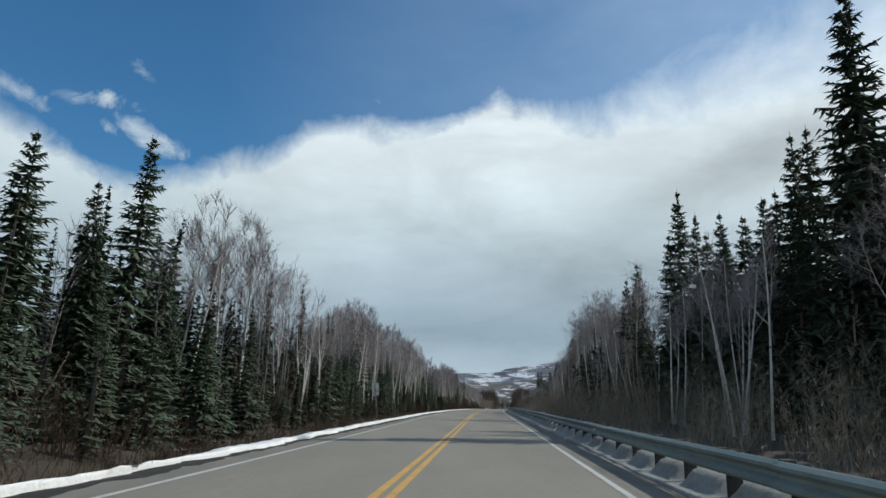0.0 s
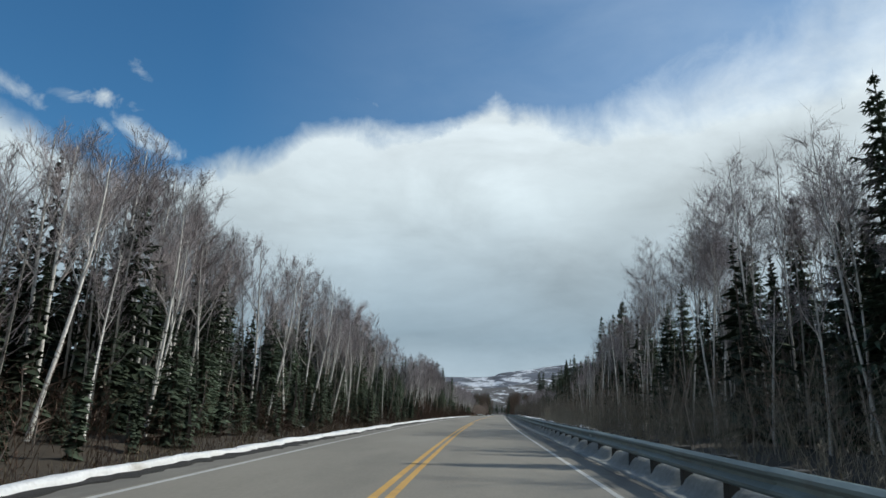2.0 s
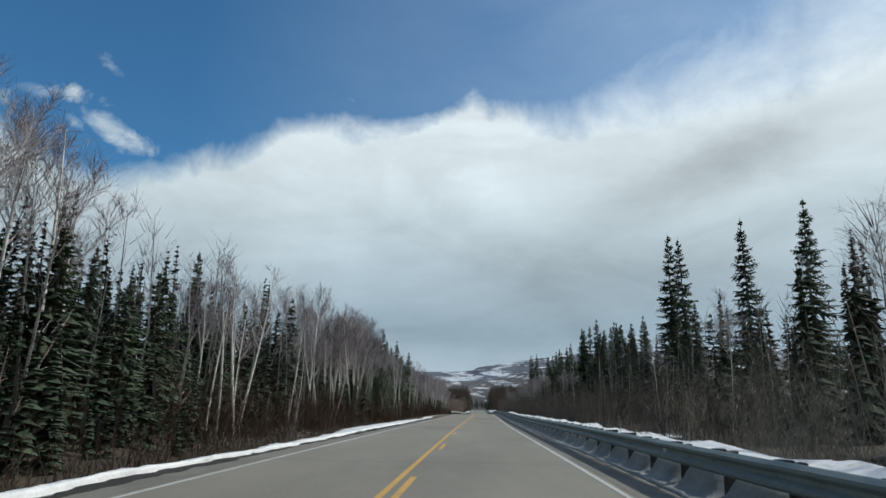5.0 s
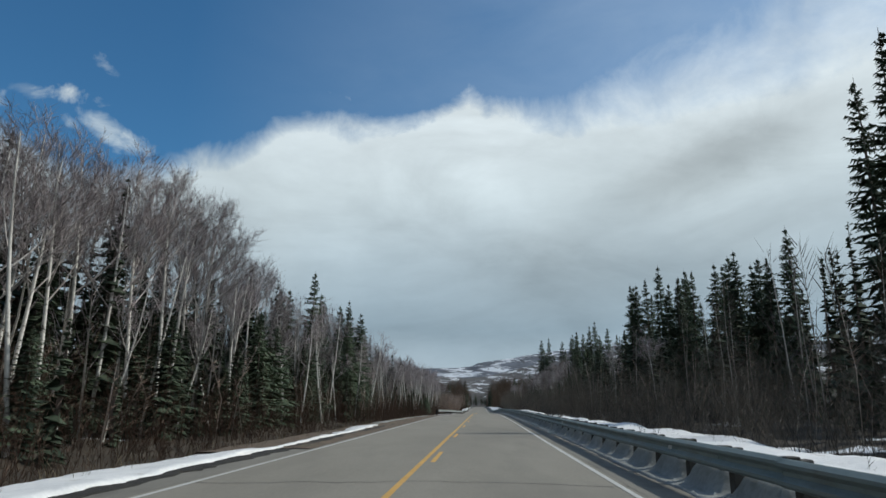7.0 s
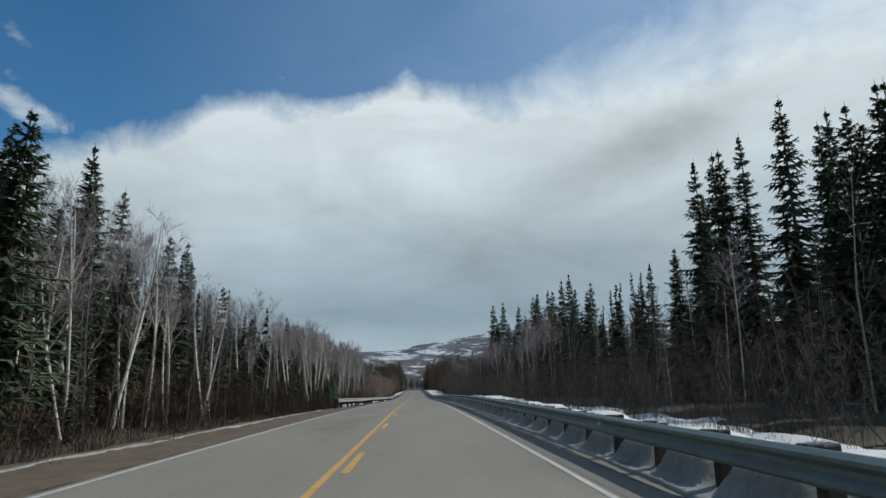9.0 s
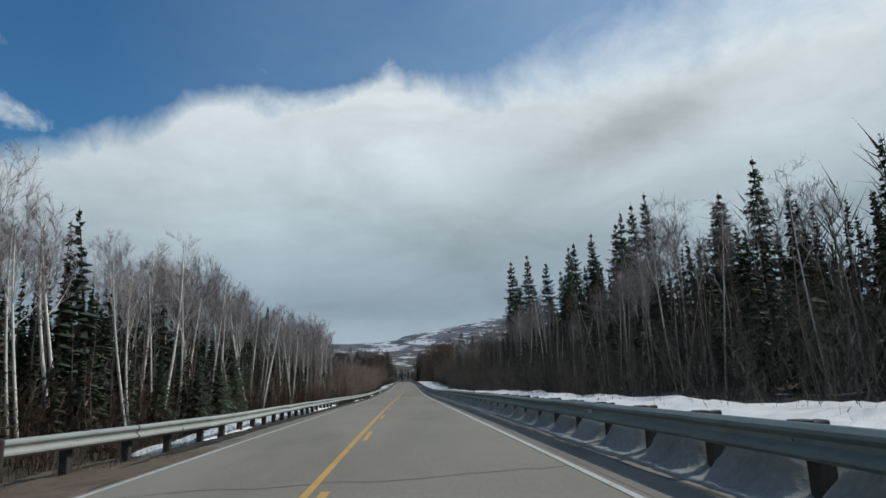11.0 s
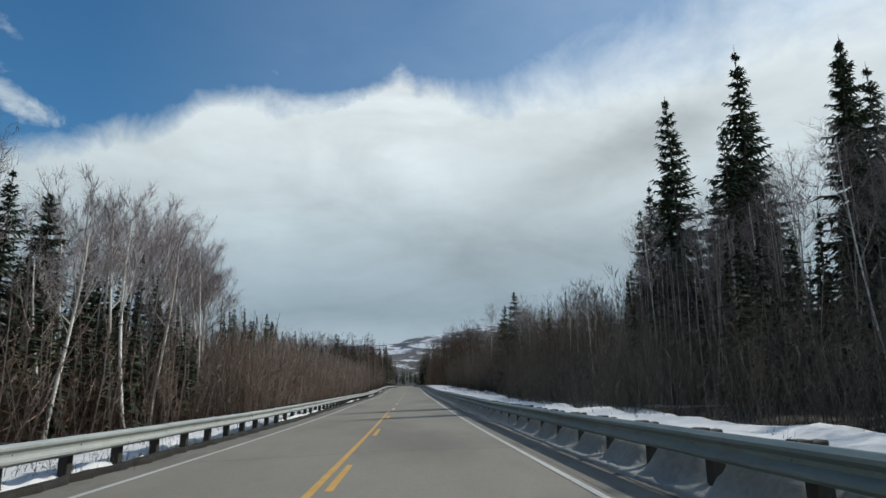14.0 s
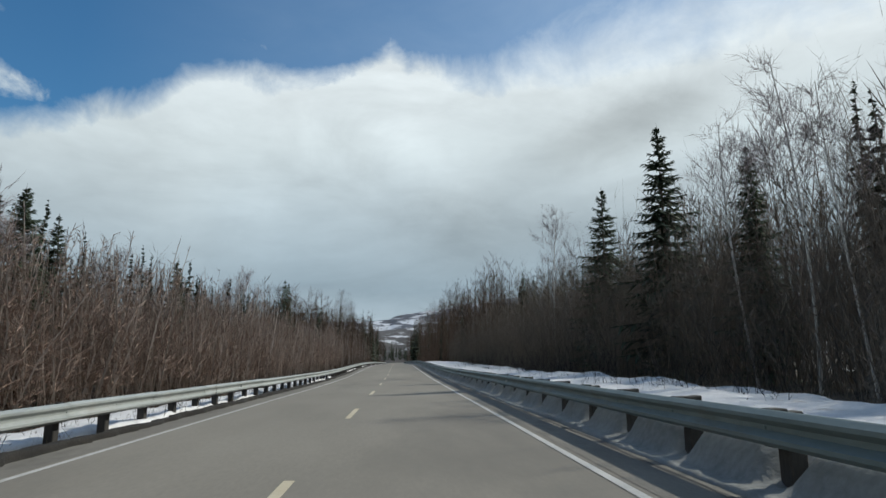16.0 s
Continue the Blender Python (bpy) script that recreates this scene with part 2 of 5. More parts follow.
# Darker copy of M_STEEL; the right rail's shade is put into its colour
M_SHADESTEEL = material("shaded_steel", (0.125, 0.168, 0.165), (0.205, 0.255, 0.25), 0.6, 1.5, 14.0, 0.12, metal=0.2, stretch=(1, 0.3, 1),
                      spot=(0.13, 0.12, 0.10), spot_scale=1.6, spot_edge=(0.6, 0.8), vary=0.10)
M_POST = material("treated_timber", (0.026, 0.025, 0.023), (0.066, 0.062, 0.056), 0.9, 3.0, 10.0, 0.5, stretch=(1, 1, 0.2), vary=0.25)
M_SIGNBACK = material("bare_aluminium", (0.42, 0.44, 0.45), (0.56, 0.58, 0.58), 0.5, 2.0, 12.0, 0.05, metal=0.4)
M_GREYWOOD = material("weathered_post", (0.22, 0.20, 0.17), (0.34, 0.31, 0.27), 0.9, 3.0, 10.0, 0.4, stretch=(1, 1, 0.15))
M_BIRCH = material("birch_bark", (0.40, 0.38, 0.35), (0.76, 0.74, 0.70), 0.8, 0.8, 9.0, 0.3, stretch=(1, 1, 1.2),
                   spot=(0.07, 0.06, 0.05), spot_scale=2.6, spot_edge=(0.58, 0.66), vary=0.18)
M_BIRCHFAR = material("far_birch_bark", (0.26, 0.23, 0.20), (0.55, 0.52, 0.47), 0.85, 0.9, 9.0, 0.0, world_space=True,
                      spot=(0.08, 0.07, 0.06), spot_scale=1.6, spot_edge=(0.56, 0.64), vary=0.25, rand="island")
M_LIMB = material("birch_limb", (0.265, 0.240, 0.227), (0.56, 0.52, 0.495), 0.85, 1.0, 8.0, 0.2, vary=0.2)
M_TWIG = material("birch_twig", (0.195, 0.166, 0.170), (0.400, 0.352, 0.358), 0.85, 0.5, 8.0, 0.0, vary=0.22)
M_REDTWIG = material("willow_stem", (0.066, 0.042, 0.028), (0.165, 0.112, 0.078), 0.85, 0.25, 20.0, 0.0, world_space=True, vary=0.3, rand="island")
M_DARKTWIG = material("alder_stem", (0.082, 0.070, 0.058), (0.188, 0.162, 0.133), 0.85, 0.25, 20.0, 0.0, world_space=True, vary=0.3, rand="island")
M_GREYTWIG = material("grey_alder_stem", (0.118, 0.099, 0.079), (0.268, 0.228, 0.185), 0.85, 0.25, 20.0, 0.0, world_space=True, vary=0.3, rand="island")
M_WILLOW = material("red_willow_stem", (0.060, 0.037, 0.026), (0.148, 0.094, 0.065), 0.9, 0.25, 20.0, 0.0, world_space=True, vary=0.3, rand="island")
# Lighter alder, its colour raised to hold haze and sky light over the brush
M_HAZEALDER = material("hazed_alder_stem", (0.185, 0.162, 0.124), (0.375, 0.338, 0.27), 0.85, 0.25, 20.0, 0.0, world_space=True, vary=0.3, rand="island")
M_POLE = material("young_pole_bark", (0.20, 0.155, 0.125), (0.58, 0.50, 0.43), 0.85, 0.4, 20.0, 0.0, world_space=True, vary=0.35, rand="island")
M_POLETWIG = material("young_birch_twig", (0.155, 0.106, 0.082), (0.325, 0.238, 0.19), 0.85, 0.25, 20.0, 0.0, world_space=True, vary=0.3, rand="island")
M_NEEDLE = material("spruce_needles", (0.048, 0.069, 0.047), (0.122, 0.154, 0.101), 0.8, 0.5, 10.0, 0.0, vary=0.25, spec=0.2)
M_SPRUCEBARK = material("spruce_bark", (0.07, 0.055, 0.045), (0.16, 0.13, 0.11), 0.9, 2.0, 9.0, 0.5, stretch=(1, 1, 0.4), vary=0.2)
# Darker copy of the needles, with the shade inside the woods in its colour
M_SHADENEEDLE = material("shaded_spruce_needles", (0.026, 0.038, 0.027), (0.072, 0.091, 0.059), 0.85, 0.2, 10.0, 0.0, world_space=True, vary=0.3, rand="island", spec=0.18)
M_GRASS = material("dry_grass", (0.14, 0.11, 0.065), (0.34, 0.28, 0.18), 0.9, 0.4, 20.0, 0.0, world_space=True, vary=0.3, rand="island")


def hill_material(name, brown, snow, scale, tilt, share, woods_share, stretch):
    """A hillside of brush with slanting bands of snow and spots of dark trees."""
    m = material(name, tuple(c * 0.6 for c in brown), tuple(c * 1.4 for c in brown), 0.95, scale, 9.0, 0.0, world_space=True, stretch=(1, 0.6, 2.0))
    t = m.node_tree
    bs = t.nodes["Principled BSDF"]
    geo = t.nodes.new("ShaderNodeNewGeometry")
    mp = t.nodes.new("ShaderNodeMapping")
    mp.inputs["Rotation"].default_value = (0, radians(tilt), 0)
    mp.inputs["Scale"].default_value = stretch
    t.links.new(geo.outputs["Position"], mp.inputs[0])
    n = noise_tex(t, mp.outputs[0], scale, 9, 0.66, 0.7)
    k = ramp(t, n, [(share, 0.0), (share + 0.05, 1.0)])
    old = bs.inputs["Base Color"].links[0].from_socket
    col = mix_rgb(t, k, old, snow)
    spots = ramp(t, noise_tex(t, geo.outputs["Position"], scale * 4, 6, 0.65, 0.4), [(woods_share, 0.0), (woods_share + 0.05, 1.0)])
    t.links.new(mix_rgb(t, math_node(t, "MULTIPLY", spots, 0.85), col, (0.035, 0.04, 0.04)), bs.inputs["Base Color"])
    return m


M_RIDGE = hill_material("far_ridge", (0.085, 0.095, 0.12), (0.55, 0.58, 0.63), 0.011, -6, 0.50, 0.58, (1, 0.5, 6.0))
M_HILL = hill_material("snowy_hillside", (0.075, 0.068, 0.072), (0.58, 0.60, 0.64), 0.019, -22, 0.52, 0.50, (1, 0.4, 3.0))
M_TERRACE = hill_material("brush_terrace", (0.055, 0.045, 0.042), (0.58, 0.60, 0.64), 0.038, -18, 0.56, 0.47, (1, 0.5, 1.6))


# ---- mesh helpers ----
def along(v):
    """Points given beside a straight level road, set beside the real one."""
    v = np.array(v, dtype=float)
    y = v[..., 1]
    v[..., 0] += road_x(y)
    v[..., 2] += road_rise(y)
    return v


def beside(x, y, z, *turn):
    """A pose given beside a straight level road, set beside the real one and turned with it."""
    head = -math.degrees(math.atan((float(road_x(y + 1)) - float(road_x(y - 1))) / 2))
    tilt = math.degrees(math.atan((float(road_rise(y + 1)) - float(road_rise(y - 1))) / 2))
    return pose(x + float(road_x(y)), y, z + float(road_rise(y)), tilt, 0, head) @ pose(0, 0, 0, *turn)


def mesh_object(name, verts, faces, mat, parent=None, label="", smooth=False, bent=True):
    if bent:
        verts = along(verts)
    me = bpy.data.meshes.new(name)
    me.from_pydata(verts.tolist() if hasattr(verts, "tolist") else verts, [], faces.tolist() if hasattr(faces, "tolist") else faces)
    me.materials.append(mat)
    if smooth:
        me.polygons.foreach_set("use_smooth", [True] * len(me.polygons))
    me.update()
    ob = new(name, me)
    if parent is not None:
        ob.parent = parent
    if label:
        ob["label"] = label
    return ob


def part(name, bm, mat, parent, label=""):
    """Links a bmesh as one mesh object under a thing or a part."""
    me = bpy.data.meshes.new(name)
    bm.to_mesh(me)
    bm.free()
    me.materials.append(mat)
    ob = new(name, me)
    ob.parent = parent
    if label:
        ob["label"] = label
    return ob


def thing(name, label, category, group="", kind=""):
    return tagged(new(name), label, category, group, kind)


def box_bm(sx, sy, sz, at=(0, 0, 0), bevel=0.0, bm=None):
    bm = bm or bmesh.new()
    made = bmesh.ops.create_cube(bm, size=1.0)["verts"]
    for v in made:
        v.co = Vector((v.co.x * sx + at[0], v.co.y * sy + at[1], v.co.z * sz + at[2]))
    if bevel:
        edges = list({e for v in made for e in v.link_edges})
        bmesh.ops.bevel(bm, geom=edges, offset=bevel, segments=1, affect="EDGES")
    return bm


def basis(d):
    """Two unit vectors across each row of directions d."""
    ref = np.where(np.abs(d[:, 2:3]) < 0.8, np.array([[0.0, 0, 1]]), np.array([[1.0, 0, 0]]))
    u = np.cross(d, ref)
    u /= np.linalg.norm(u, axis=1, keepdims=True) + 1e-9
    return u, np.cross(u, d)


def tubes(p, r, sides=3, flat=1.0):
    """Tapered tubes through the points p (n, k, 3) with the radii r (n, k). Returns verts and quads."""
    n, k, _ = p.shape
    d = p[:, -1] - p[:, 0]
    d = d / (np.linalg.norm(d, axis=1, keepdims=True) + 1e-9)
    u, w = basis(d)
    a = np.arange(sides) * 2 * np.pi / sides
    ring = u[:, None] * np.cos(a)[None, :, None] + flat * w[:, None] * np.sin(a)[None, :, None]
    v = p[:, :, None] + ring[:, None] * r[:, :, None, None]
    idx = np.arange(n * k * sides).reshape(n, k, sides)
    nxt = np.roll(idx, -1, axis=2)
    f = np.stack((idx[:, :-1], nxt[:, :-1], nxt[:, 1:], idx[:, 1:]), axis=-1).reshape(-1, 4)
    return v.reshape(-1, 3), f


def spikes(base, tip, r, flat=1.0):
    """Ridged pointed twigs or sprays from base to tip. Returns verts and triangles."""
    d = tip - base
    d = d / (np.linalg.norm(d, axis=1, keepdims=True) + 1e-9)
    u, w = basis(d)
    w = w * flat
    r = np.asarray(r).reshape(-1, 1)
    v = np.stack((base + u * r, base - 0.5 * u * r + 0.87 * w * r, base - 0.5 * u * r - 0.87 * w * r, tip), axis=1)
    i = np.arange(len(base))[:, None] * 4
    f = np.concatenate((i + [[0, 1, 3]], i + [[2, 0, 3]]))
    return v.reshape(-1, 3), f


def joined(*pieces):
    """Joins (verts, faces) pairs into one list of verts and of faces."""
    vs, fs, off = [], [], 0
    for v, f in pieces:
        vs.append(v)
        fs += (f + off).tolist()
        off += len(v)
    return np.concatenate(vs), fs


# ---- ground, road and hills ----
rng = np.random.default_rng(7)
EDGE = 3.675


def bank(y):
    """Cross slope of the road: level at first, then up to the right as it begins to bend."""
    s = np.clip((np.asarray(y, dtype=float) - 232.0) / 60.0, 0, 1)
    return 0.026 * s * s * (3 - 2 * s)


def ground_z(x, y):
    """Height of the ground beside the road: shoulder, ditch, and the woods behind it."""
    ax = np.abs(x)
    z = np.interp(ax, [0, 5.1, 7.0, 8.8, 11.5, 15.5, 30.0, 70.0, 400.0], [-0.12, -0.10, -0.5, -0.62, -0.35, -0.15, 0.1, 1.2, 6.0])
    z = np.where(x > 0, np.interp(ax, [0, 5.1, 5.6, 7.0, 9.0, 12.0, 16.0, 30.0, 70.0, 400.0], [-0.12, -0.10, -0.16, -0.20, -0.18, -0.05, 0.05, 0.3, 1.2, 6.0]), z)
    bumps = 0.10 * np.sin(x * 1.3 + y * 0.37) * np.sin(y * 0.21 + 1.0) + 0.06 * np.sin(x * 3.1 - y * 0.9)
    z = z + bumps * np.clip((ax - 5.6) / 3, 0, 1)
    z = z + bank(y) * np.clip(x, -14, 14)
    return z - 0.02 * np.clip((-y - 100) / 100, 0, 1)


def grid_sheet(name, xs, ys, zf, mat, smooth=True):
    xx, yy = np.meshgrid(xs, ys)
    v = np.stack((xx, yy, zf(xx, yy)), axis=-1).reshape(-1, 3)
    nx, ny = len(xs), len(ys)
    i = (np.arange(ny - 1)[:, None] * nx + np.arange(nx - 1)[None]).reshape(-1, 1)
    return mesh_object(name, v, i + np.array([[0, 1, nx + 1, nx]]), mat, smooth=smooth)


half = [0, 2, 4.4, 5.1, 5.6, 6.3, 7.0, 8, 9, 10, 11, 12, 13, 14, 16, 18, 21, 25, 30, 40, 55, 70, 120, 220, 400, 900, 2500, 4800]
xs = np.array([-a for a in half[:0:-1]] + half)
ys = np.concatenate((np.array([-3000, -900, -300, -150]), np.arange(-80, 530, 1.5), np.arange(530, 800, 5.0), np.array([850, 900, 1000, 1150, 1300, 1700, 2500, 4800])))
tagged(grid_sheet("ground", xs, ys, ground_z, M_GROUND), "brown forest floor with leaf litter and patches of old snow", "ground", kind="structure")


def road_z(x, y):
    return bank(y) * x - 0.006 * np.abs(x) + 0.004 * np.sin(y * 0.23) * np.sin(x * 0.8)


road_ys = np.concatenate((np.arange(-80, 480, 3.0), np.arange(480, 950, 10.0)))
tagged(grid_sheet("road", np.linspace(-4.5, 4.5, 9), road_ys, road_z, M_ASPHALT), "worn grey asphalt two-lane highway running between leafless woods", "road", kind="structure")


def strip_line(name, x, width, y0, y1, mat, label):
    ys_ = np.append(np.arange(y0, y1, 4.0), y1)
    w = width / 2 * (1 + 0.1 * np.sin(ys_ * 1.7))
    v = np.concatenate((np.stack((x - w, ys_, road_z(np.full_like(ys_, x), ys_) + 0.006), -1), np.stack((x + w, ys_, road_z(np.full_like(ys_, x), ys_) + 0.006), -1)))
    n = len(ys_)
    i = np.arange(n - 1)[:, None]
    return tagged(mesh_object(name, v, i + np.array([[0, n, n + 1, 1]]), mat), label, "road marking", kind="structure")


strip_line("edge_line", EDGE, 0.11, -60, 930, M_WHITE, "worn white edge line painted on the asphalt")
strip_line("edge_line", -EDGE, 0.11, -60, 930, M_WHITE, "worn white edge line painted on the asphalt")
strip_line("centre_line", -0.11, 0.12, -60, 395.5, M_YELLOW, "solid yellow centre line, slightly worn")
strip_line("centre_line", 0.13, 0.12, -60, 112.9, M_YELLOW, "solid yellow second centre line, slightly worn")
dashes = thing("broken_centre_line", "broken yellow centre line of short worn dashes", "road marking", kind="structure")
for k in range(56):
    y = 123.9 + 11.35 * k
    me_ob = strip_line("dash", 0.13 if y < 395 else 0.1, 0.12, y, y + 3.3, M_YELLOW if y < 395 else M_PALEYELLOW, "dash")
    for key in ("label", "category", "kind"):
        del me_ob[key]
    me_ob.parent = dashes

# transverse cracks, sealed with tar
cracks = thing("sealed_crack", "thin dark tar-sealed cracks across the asphalt", "crack", kind="structure")
for k, y in enumerate((8, 31.7, 58, 85, 113, 142, 168, 188, 211, 249, 287, 316, 343.5, 368, 402, 432, 456)):
    x0, x1 = (-4.3, 4.3) if k % 3 else (-4.3, 0.5 + 0.2 * k)
    px = np.linspace(x0, x1, 40)
    py = y + 0.25 * np.sin(px * 0.7 + k) + 0.07 * np.sin(px * 3.1 + 2 * k) + 0.04 * rng.standard_normal(40)
    w = 0.012 + 0.012 * rng.random(40)
    zz = road_z(px, py) + 0.003
    v = np.concatenate((np.stack((px, py - w, zz), -1), np.stack((px, py + w, zz), -1)))
    i = np.arange(39)[:, None]
    mesh_object("crack", v, i + np.array([[0, 1, 41, 40]]), M_TAR, cracks)


def shoulder(name, side):
    xs_ = np.array([3.82, 4.15, 4.48, 4.8, 5.2, 5.7]) * side
    if side < 0:
        xs_ = xs_[::-1]
    return tagged(grid_sheet(name, xs_, road_ys, lambda x, y: road_z(x, y) + np.where(np.abs(x) < 4.6, 0.004, -0.012) - 0.14 * np.clip(np.abs(x) - 4.9, 0, 1) + 0.015 * np.sin(x * 9 + y * 2.1) * (np.abs(x) > 4.7), M_SHOULDER),
                  "narrow dark asphalt shoulder with grit at its edge", "road shoulder", kind="structure")


def verge_z(x, y):
    """The bare gravel verge before the far-side rail, level with the shoulder and then falling off."""
    return bank(y) * x - 0.024 - 0.055 * np.clip(-x - 4.0, 0, 5) - 0.9 * np.clip(-x - 7.3, 0, 2)


verge_xs = np.concatenate((np.linspace(-8.0, -4.0, 17), [-3.87]))
verge_ys = np.arange(196, 296, 0.6)
tagged(grid_sheet("verge", verge_xs, verge_ys, lambda x, y: verge_z(x, y) + 0.034 * np.clip((-x - 3.9) / 0.2, 0, 1) + 0.03 * np.sin(x * 5.1 + y * 1.3) * np.sin(y * 0.7) * np.clip((-x - 4.2) / 0.6, 0, 1) + 0.014 + 0.012 * np.sin(x * 13 + y * 7.7), M_DIRT),
       "bare brown gravel verge with moss and old leaves", "verge", kind="structure")
shoulder("shoulder", 1)
shoulder("shoulder", -1)


def ridge(name, label, y0, y1, crest, mat, seed, half_width, shape=1.3, rough=1.0):
    """One ridge of far hills: rises from y0 to a crest line at y1, and falls off behind it."""
    r = np.random.default_rng(seed)
    xs_ = np.concatenate((np.linspace(-3000, -half_width, 30)[:-1], np.linspace(-half_width, half_width, 170), np.linspace(half_width, 3000, 30)[1:])) + float(road_x(y1))
    us = np.concatenate((np.linspace(0, 1, 60), np.linspace(1.05, 1.6, 6)))
    ph = r.random(8) * 6

    def hz(x, y):
        u = (y - y0) / (y1 - y0)
        top = np.interp(x - float(road_x(y1)), *crest)
        span = (y1 - y0) * 0.16
        lumps = sum(np.sin(x / (span * f) + ph[j]) * np.sin(y / (span * f * 1.3) + ph[j + 4] + x / (span * 2)) * f for j, f in enumerate((1.0, 0.5, 0.25, 0.12)))
        w = np.sin(np.pi * np.clip(u, 0, 1)) + 0.10 * np.clip(u * 3, 0, 1)
        return -9 + (top + 9) * np.where(u < 1, np.clip(u, 0, 1) ** shape, 1 - 0.35 * (u - 1)) + rough * lumps * w * (top + 9) * 0.07
    xx, yy = np.meshgrid(xs_, y0 + us * (y1 - y0))
    v = np.stack((xx, yy, hz(xx, yy)), -1).reshape(-1, 3)
    nx, ny = len(xs_), len(us)
    i = (np.arange(ny - 1)[:, None] * nx + np.arange(nx - 1)[None]).reshape(-1, 1)
    return tagged(mesh_object(name, v, i + np.array([[0, 1, nx + 1, nx]]), mat, smooth=True, bent=False), label, "hill", kind="structure")


ridge("hill", "distant flat-topped ridge, dark with thin snow", 1900, 2500, ([-2600, -900, -300, -190, -80, -20, 0, 60, 130, 170, 400, 2600], [150, 122, 114, 108, 110, 116, 127, 137, 147, 156, 190, 260]), M_RIDGE, 3, 700, 1.1, 0.5)
ridge("hill", "snowy hillside with slanting bands of brown brush", 1150, 1750, ([-2600, -500, -160, -90, -30, 20, 70, 130, 200, 2600], [90, 68, 58, 54, 50, 55, 66, 82, 98, 200]), M_HILL, 4, 500, 1.2, 1.0)
ridge("hill", "low brown terrace with snow patches before the hills", 860, 1120, ([-2600, -300, -60, -22, 0, 25, 60, 300, 2600], [50, 34, 24, 18, 15, 19, 25, 38, 60]), M_TERRACE, 5, 260, 1.1, 1.2)


# ---- snow ----
def snow_bank(name, side, y0, y1, inner, outer, height, label, seed, bite=0.35, mat=None, flat=False, category="snow bank"):
    """A strip of old snow along the road with an uneven outline and a rounded, lumpy top."""
    ys_ = np.arange(y0, y1, 0.35)
    r = np.random.default_rng(seed)
    k = np.array([0.0, 0.018, 0.05, 0.14, 0.3, 0.47, 0.65, 0.8, 0.92, 1.0])
    hump = np.array([-0.06, 0.55, 0.9, 1.0, 0.95, 0.9, 0.9, 0.85, 0.6, -0.06])
    if flat:        # a long ramp up from the road, then a level top
        k = np.array([0.0, 0.05, 0.13, 0.25, 0.4, 0.55, 0.68, 0.80, 0.91, 1.0])
        hump = np.array([0.5, 0.86, 0.95, 1.0, 1.0, 1.0, 0.97, 0.86, 0.55, -0.06])

    def wobble(amp, *periods):
        return sum(amp / (j + 1) * np.sin(ys_ / p + r.random() * 6) for j, p in enumerate(periods))
    a = np.interp(ys_, *inner) + wobble(0.5 * bite, 5.1, 1.7, 0.6) + 0.08 * r.standard_normal(len(ys_))
    b = np.interp(ys_, *outer) + wobble(bite, 7.3, 2.1, 0.7) + (0.03 if flat else 0.10) * r.standard_normal(len(ys_))
    taper = np.clip(np.minimum(ys_ - y0, y1 - ys_) / 5.0, 0.02, 1) ** 0.6
    mid = (a + b) / 2
    a, b = mid + (a - mid) * taper, mid + (b - mid) * taper
    xx = side * (a[:, None] + (b - a)[:, None] * k)
    yy = np.repeat(ys_[:, None], len(k), 1)
    lumps = 1 + (0.08 if flat else 0.22) * np.sin(yy / 0.9 + xx * 2.0) * np.sin(yy / 2.3 + 1) + (0.028 if flat else 0.085) * r.standard_normal(xx.shape)
    base = np.where(np.abs(xx) < 5.7, np.maximum(ground_z(xx, yy), bank(yy) * xx - 0.045 - 0.14 * np.clip(np.abs(xx) - 4.9, 0, 1)), ground_z(xx, yy))
    base = np.where((xx < 0) & (xx > -7.6) & (yy > 196) & (yy < 296), np.maximum(base, verge_z(xx, yy)), base)
    base = np.where((xx < 0) & (xx > -8.2) & (yy >= 296), np.maximum(base, bank(yy) * xx - 0.09 - 0.045 * np.clip(-xx - 5.0, 0, 5)), base)
    # a level bench beside the road before the bare verge
    bench = np.clip((yy - 152) / 12, 0, 1) * np.clip((-xx - 4.6) / 0.3, 0, 1) * ((xx > -8) & (yy <= 196))
    base = base + bench * np.maximum(0, bank(yy) * xx - 0.06 - 0.05 * np.clip(-xx - 5, 0, 3) - base)
    zz = base + np.interp(ys_, *height)[:, None] * hump * lumps * np.clip(taper, 0.1, 1)[:, None]
    nx, ny = xx.shape[1], xx.shape[0]
    i = (np.arange(ny - 1)[:, None] * nx + np.arange(nx - 1)[None]).reshape(-1, 1)
    quad = np.array([[0, 1, nx + 1, nx]]) if side > 0 else np.array([[0, nx, nx + 1, 1]])
    ob = mesh_object(name, np.stack((xx, yy, zz), -1).reshape(-1, 3), i + quad, mat or M_SNOW, smooth=True)
    return tagged(ob, label, category, kind="stuff")


snow_bank("snow_bank", -1, -35, 223, ([-35, 60, 150, 172, 190, 200, 212, 223], [4.70, 4.82, 4.7, 4.9, 4.95, 4.75, 5.3, 6.0]),
          ([-35, 17, 62, 100, 125, 150, 165, 186, 194, 198, 205, 214, 223], [5.3, 5.4, 6.1, 5.8, 5.8, 5.3, 6.2, 7.1, 6.7, 5.55, 5.25, 6.15, 6.7]),
          ([-35, 100, 172, 196, 206, 218], [0.14, 0.14, 0.12, 0.10, 0.11, 0.11]), "long low ridge of old snow along the road shoulder", 3, 0.3)
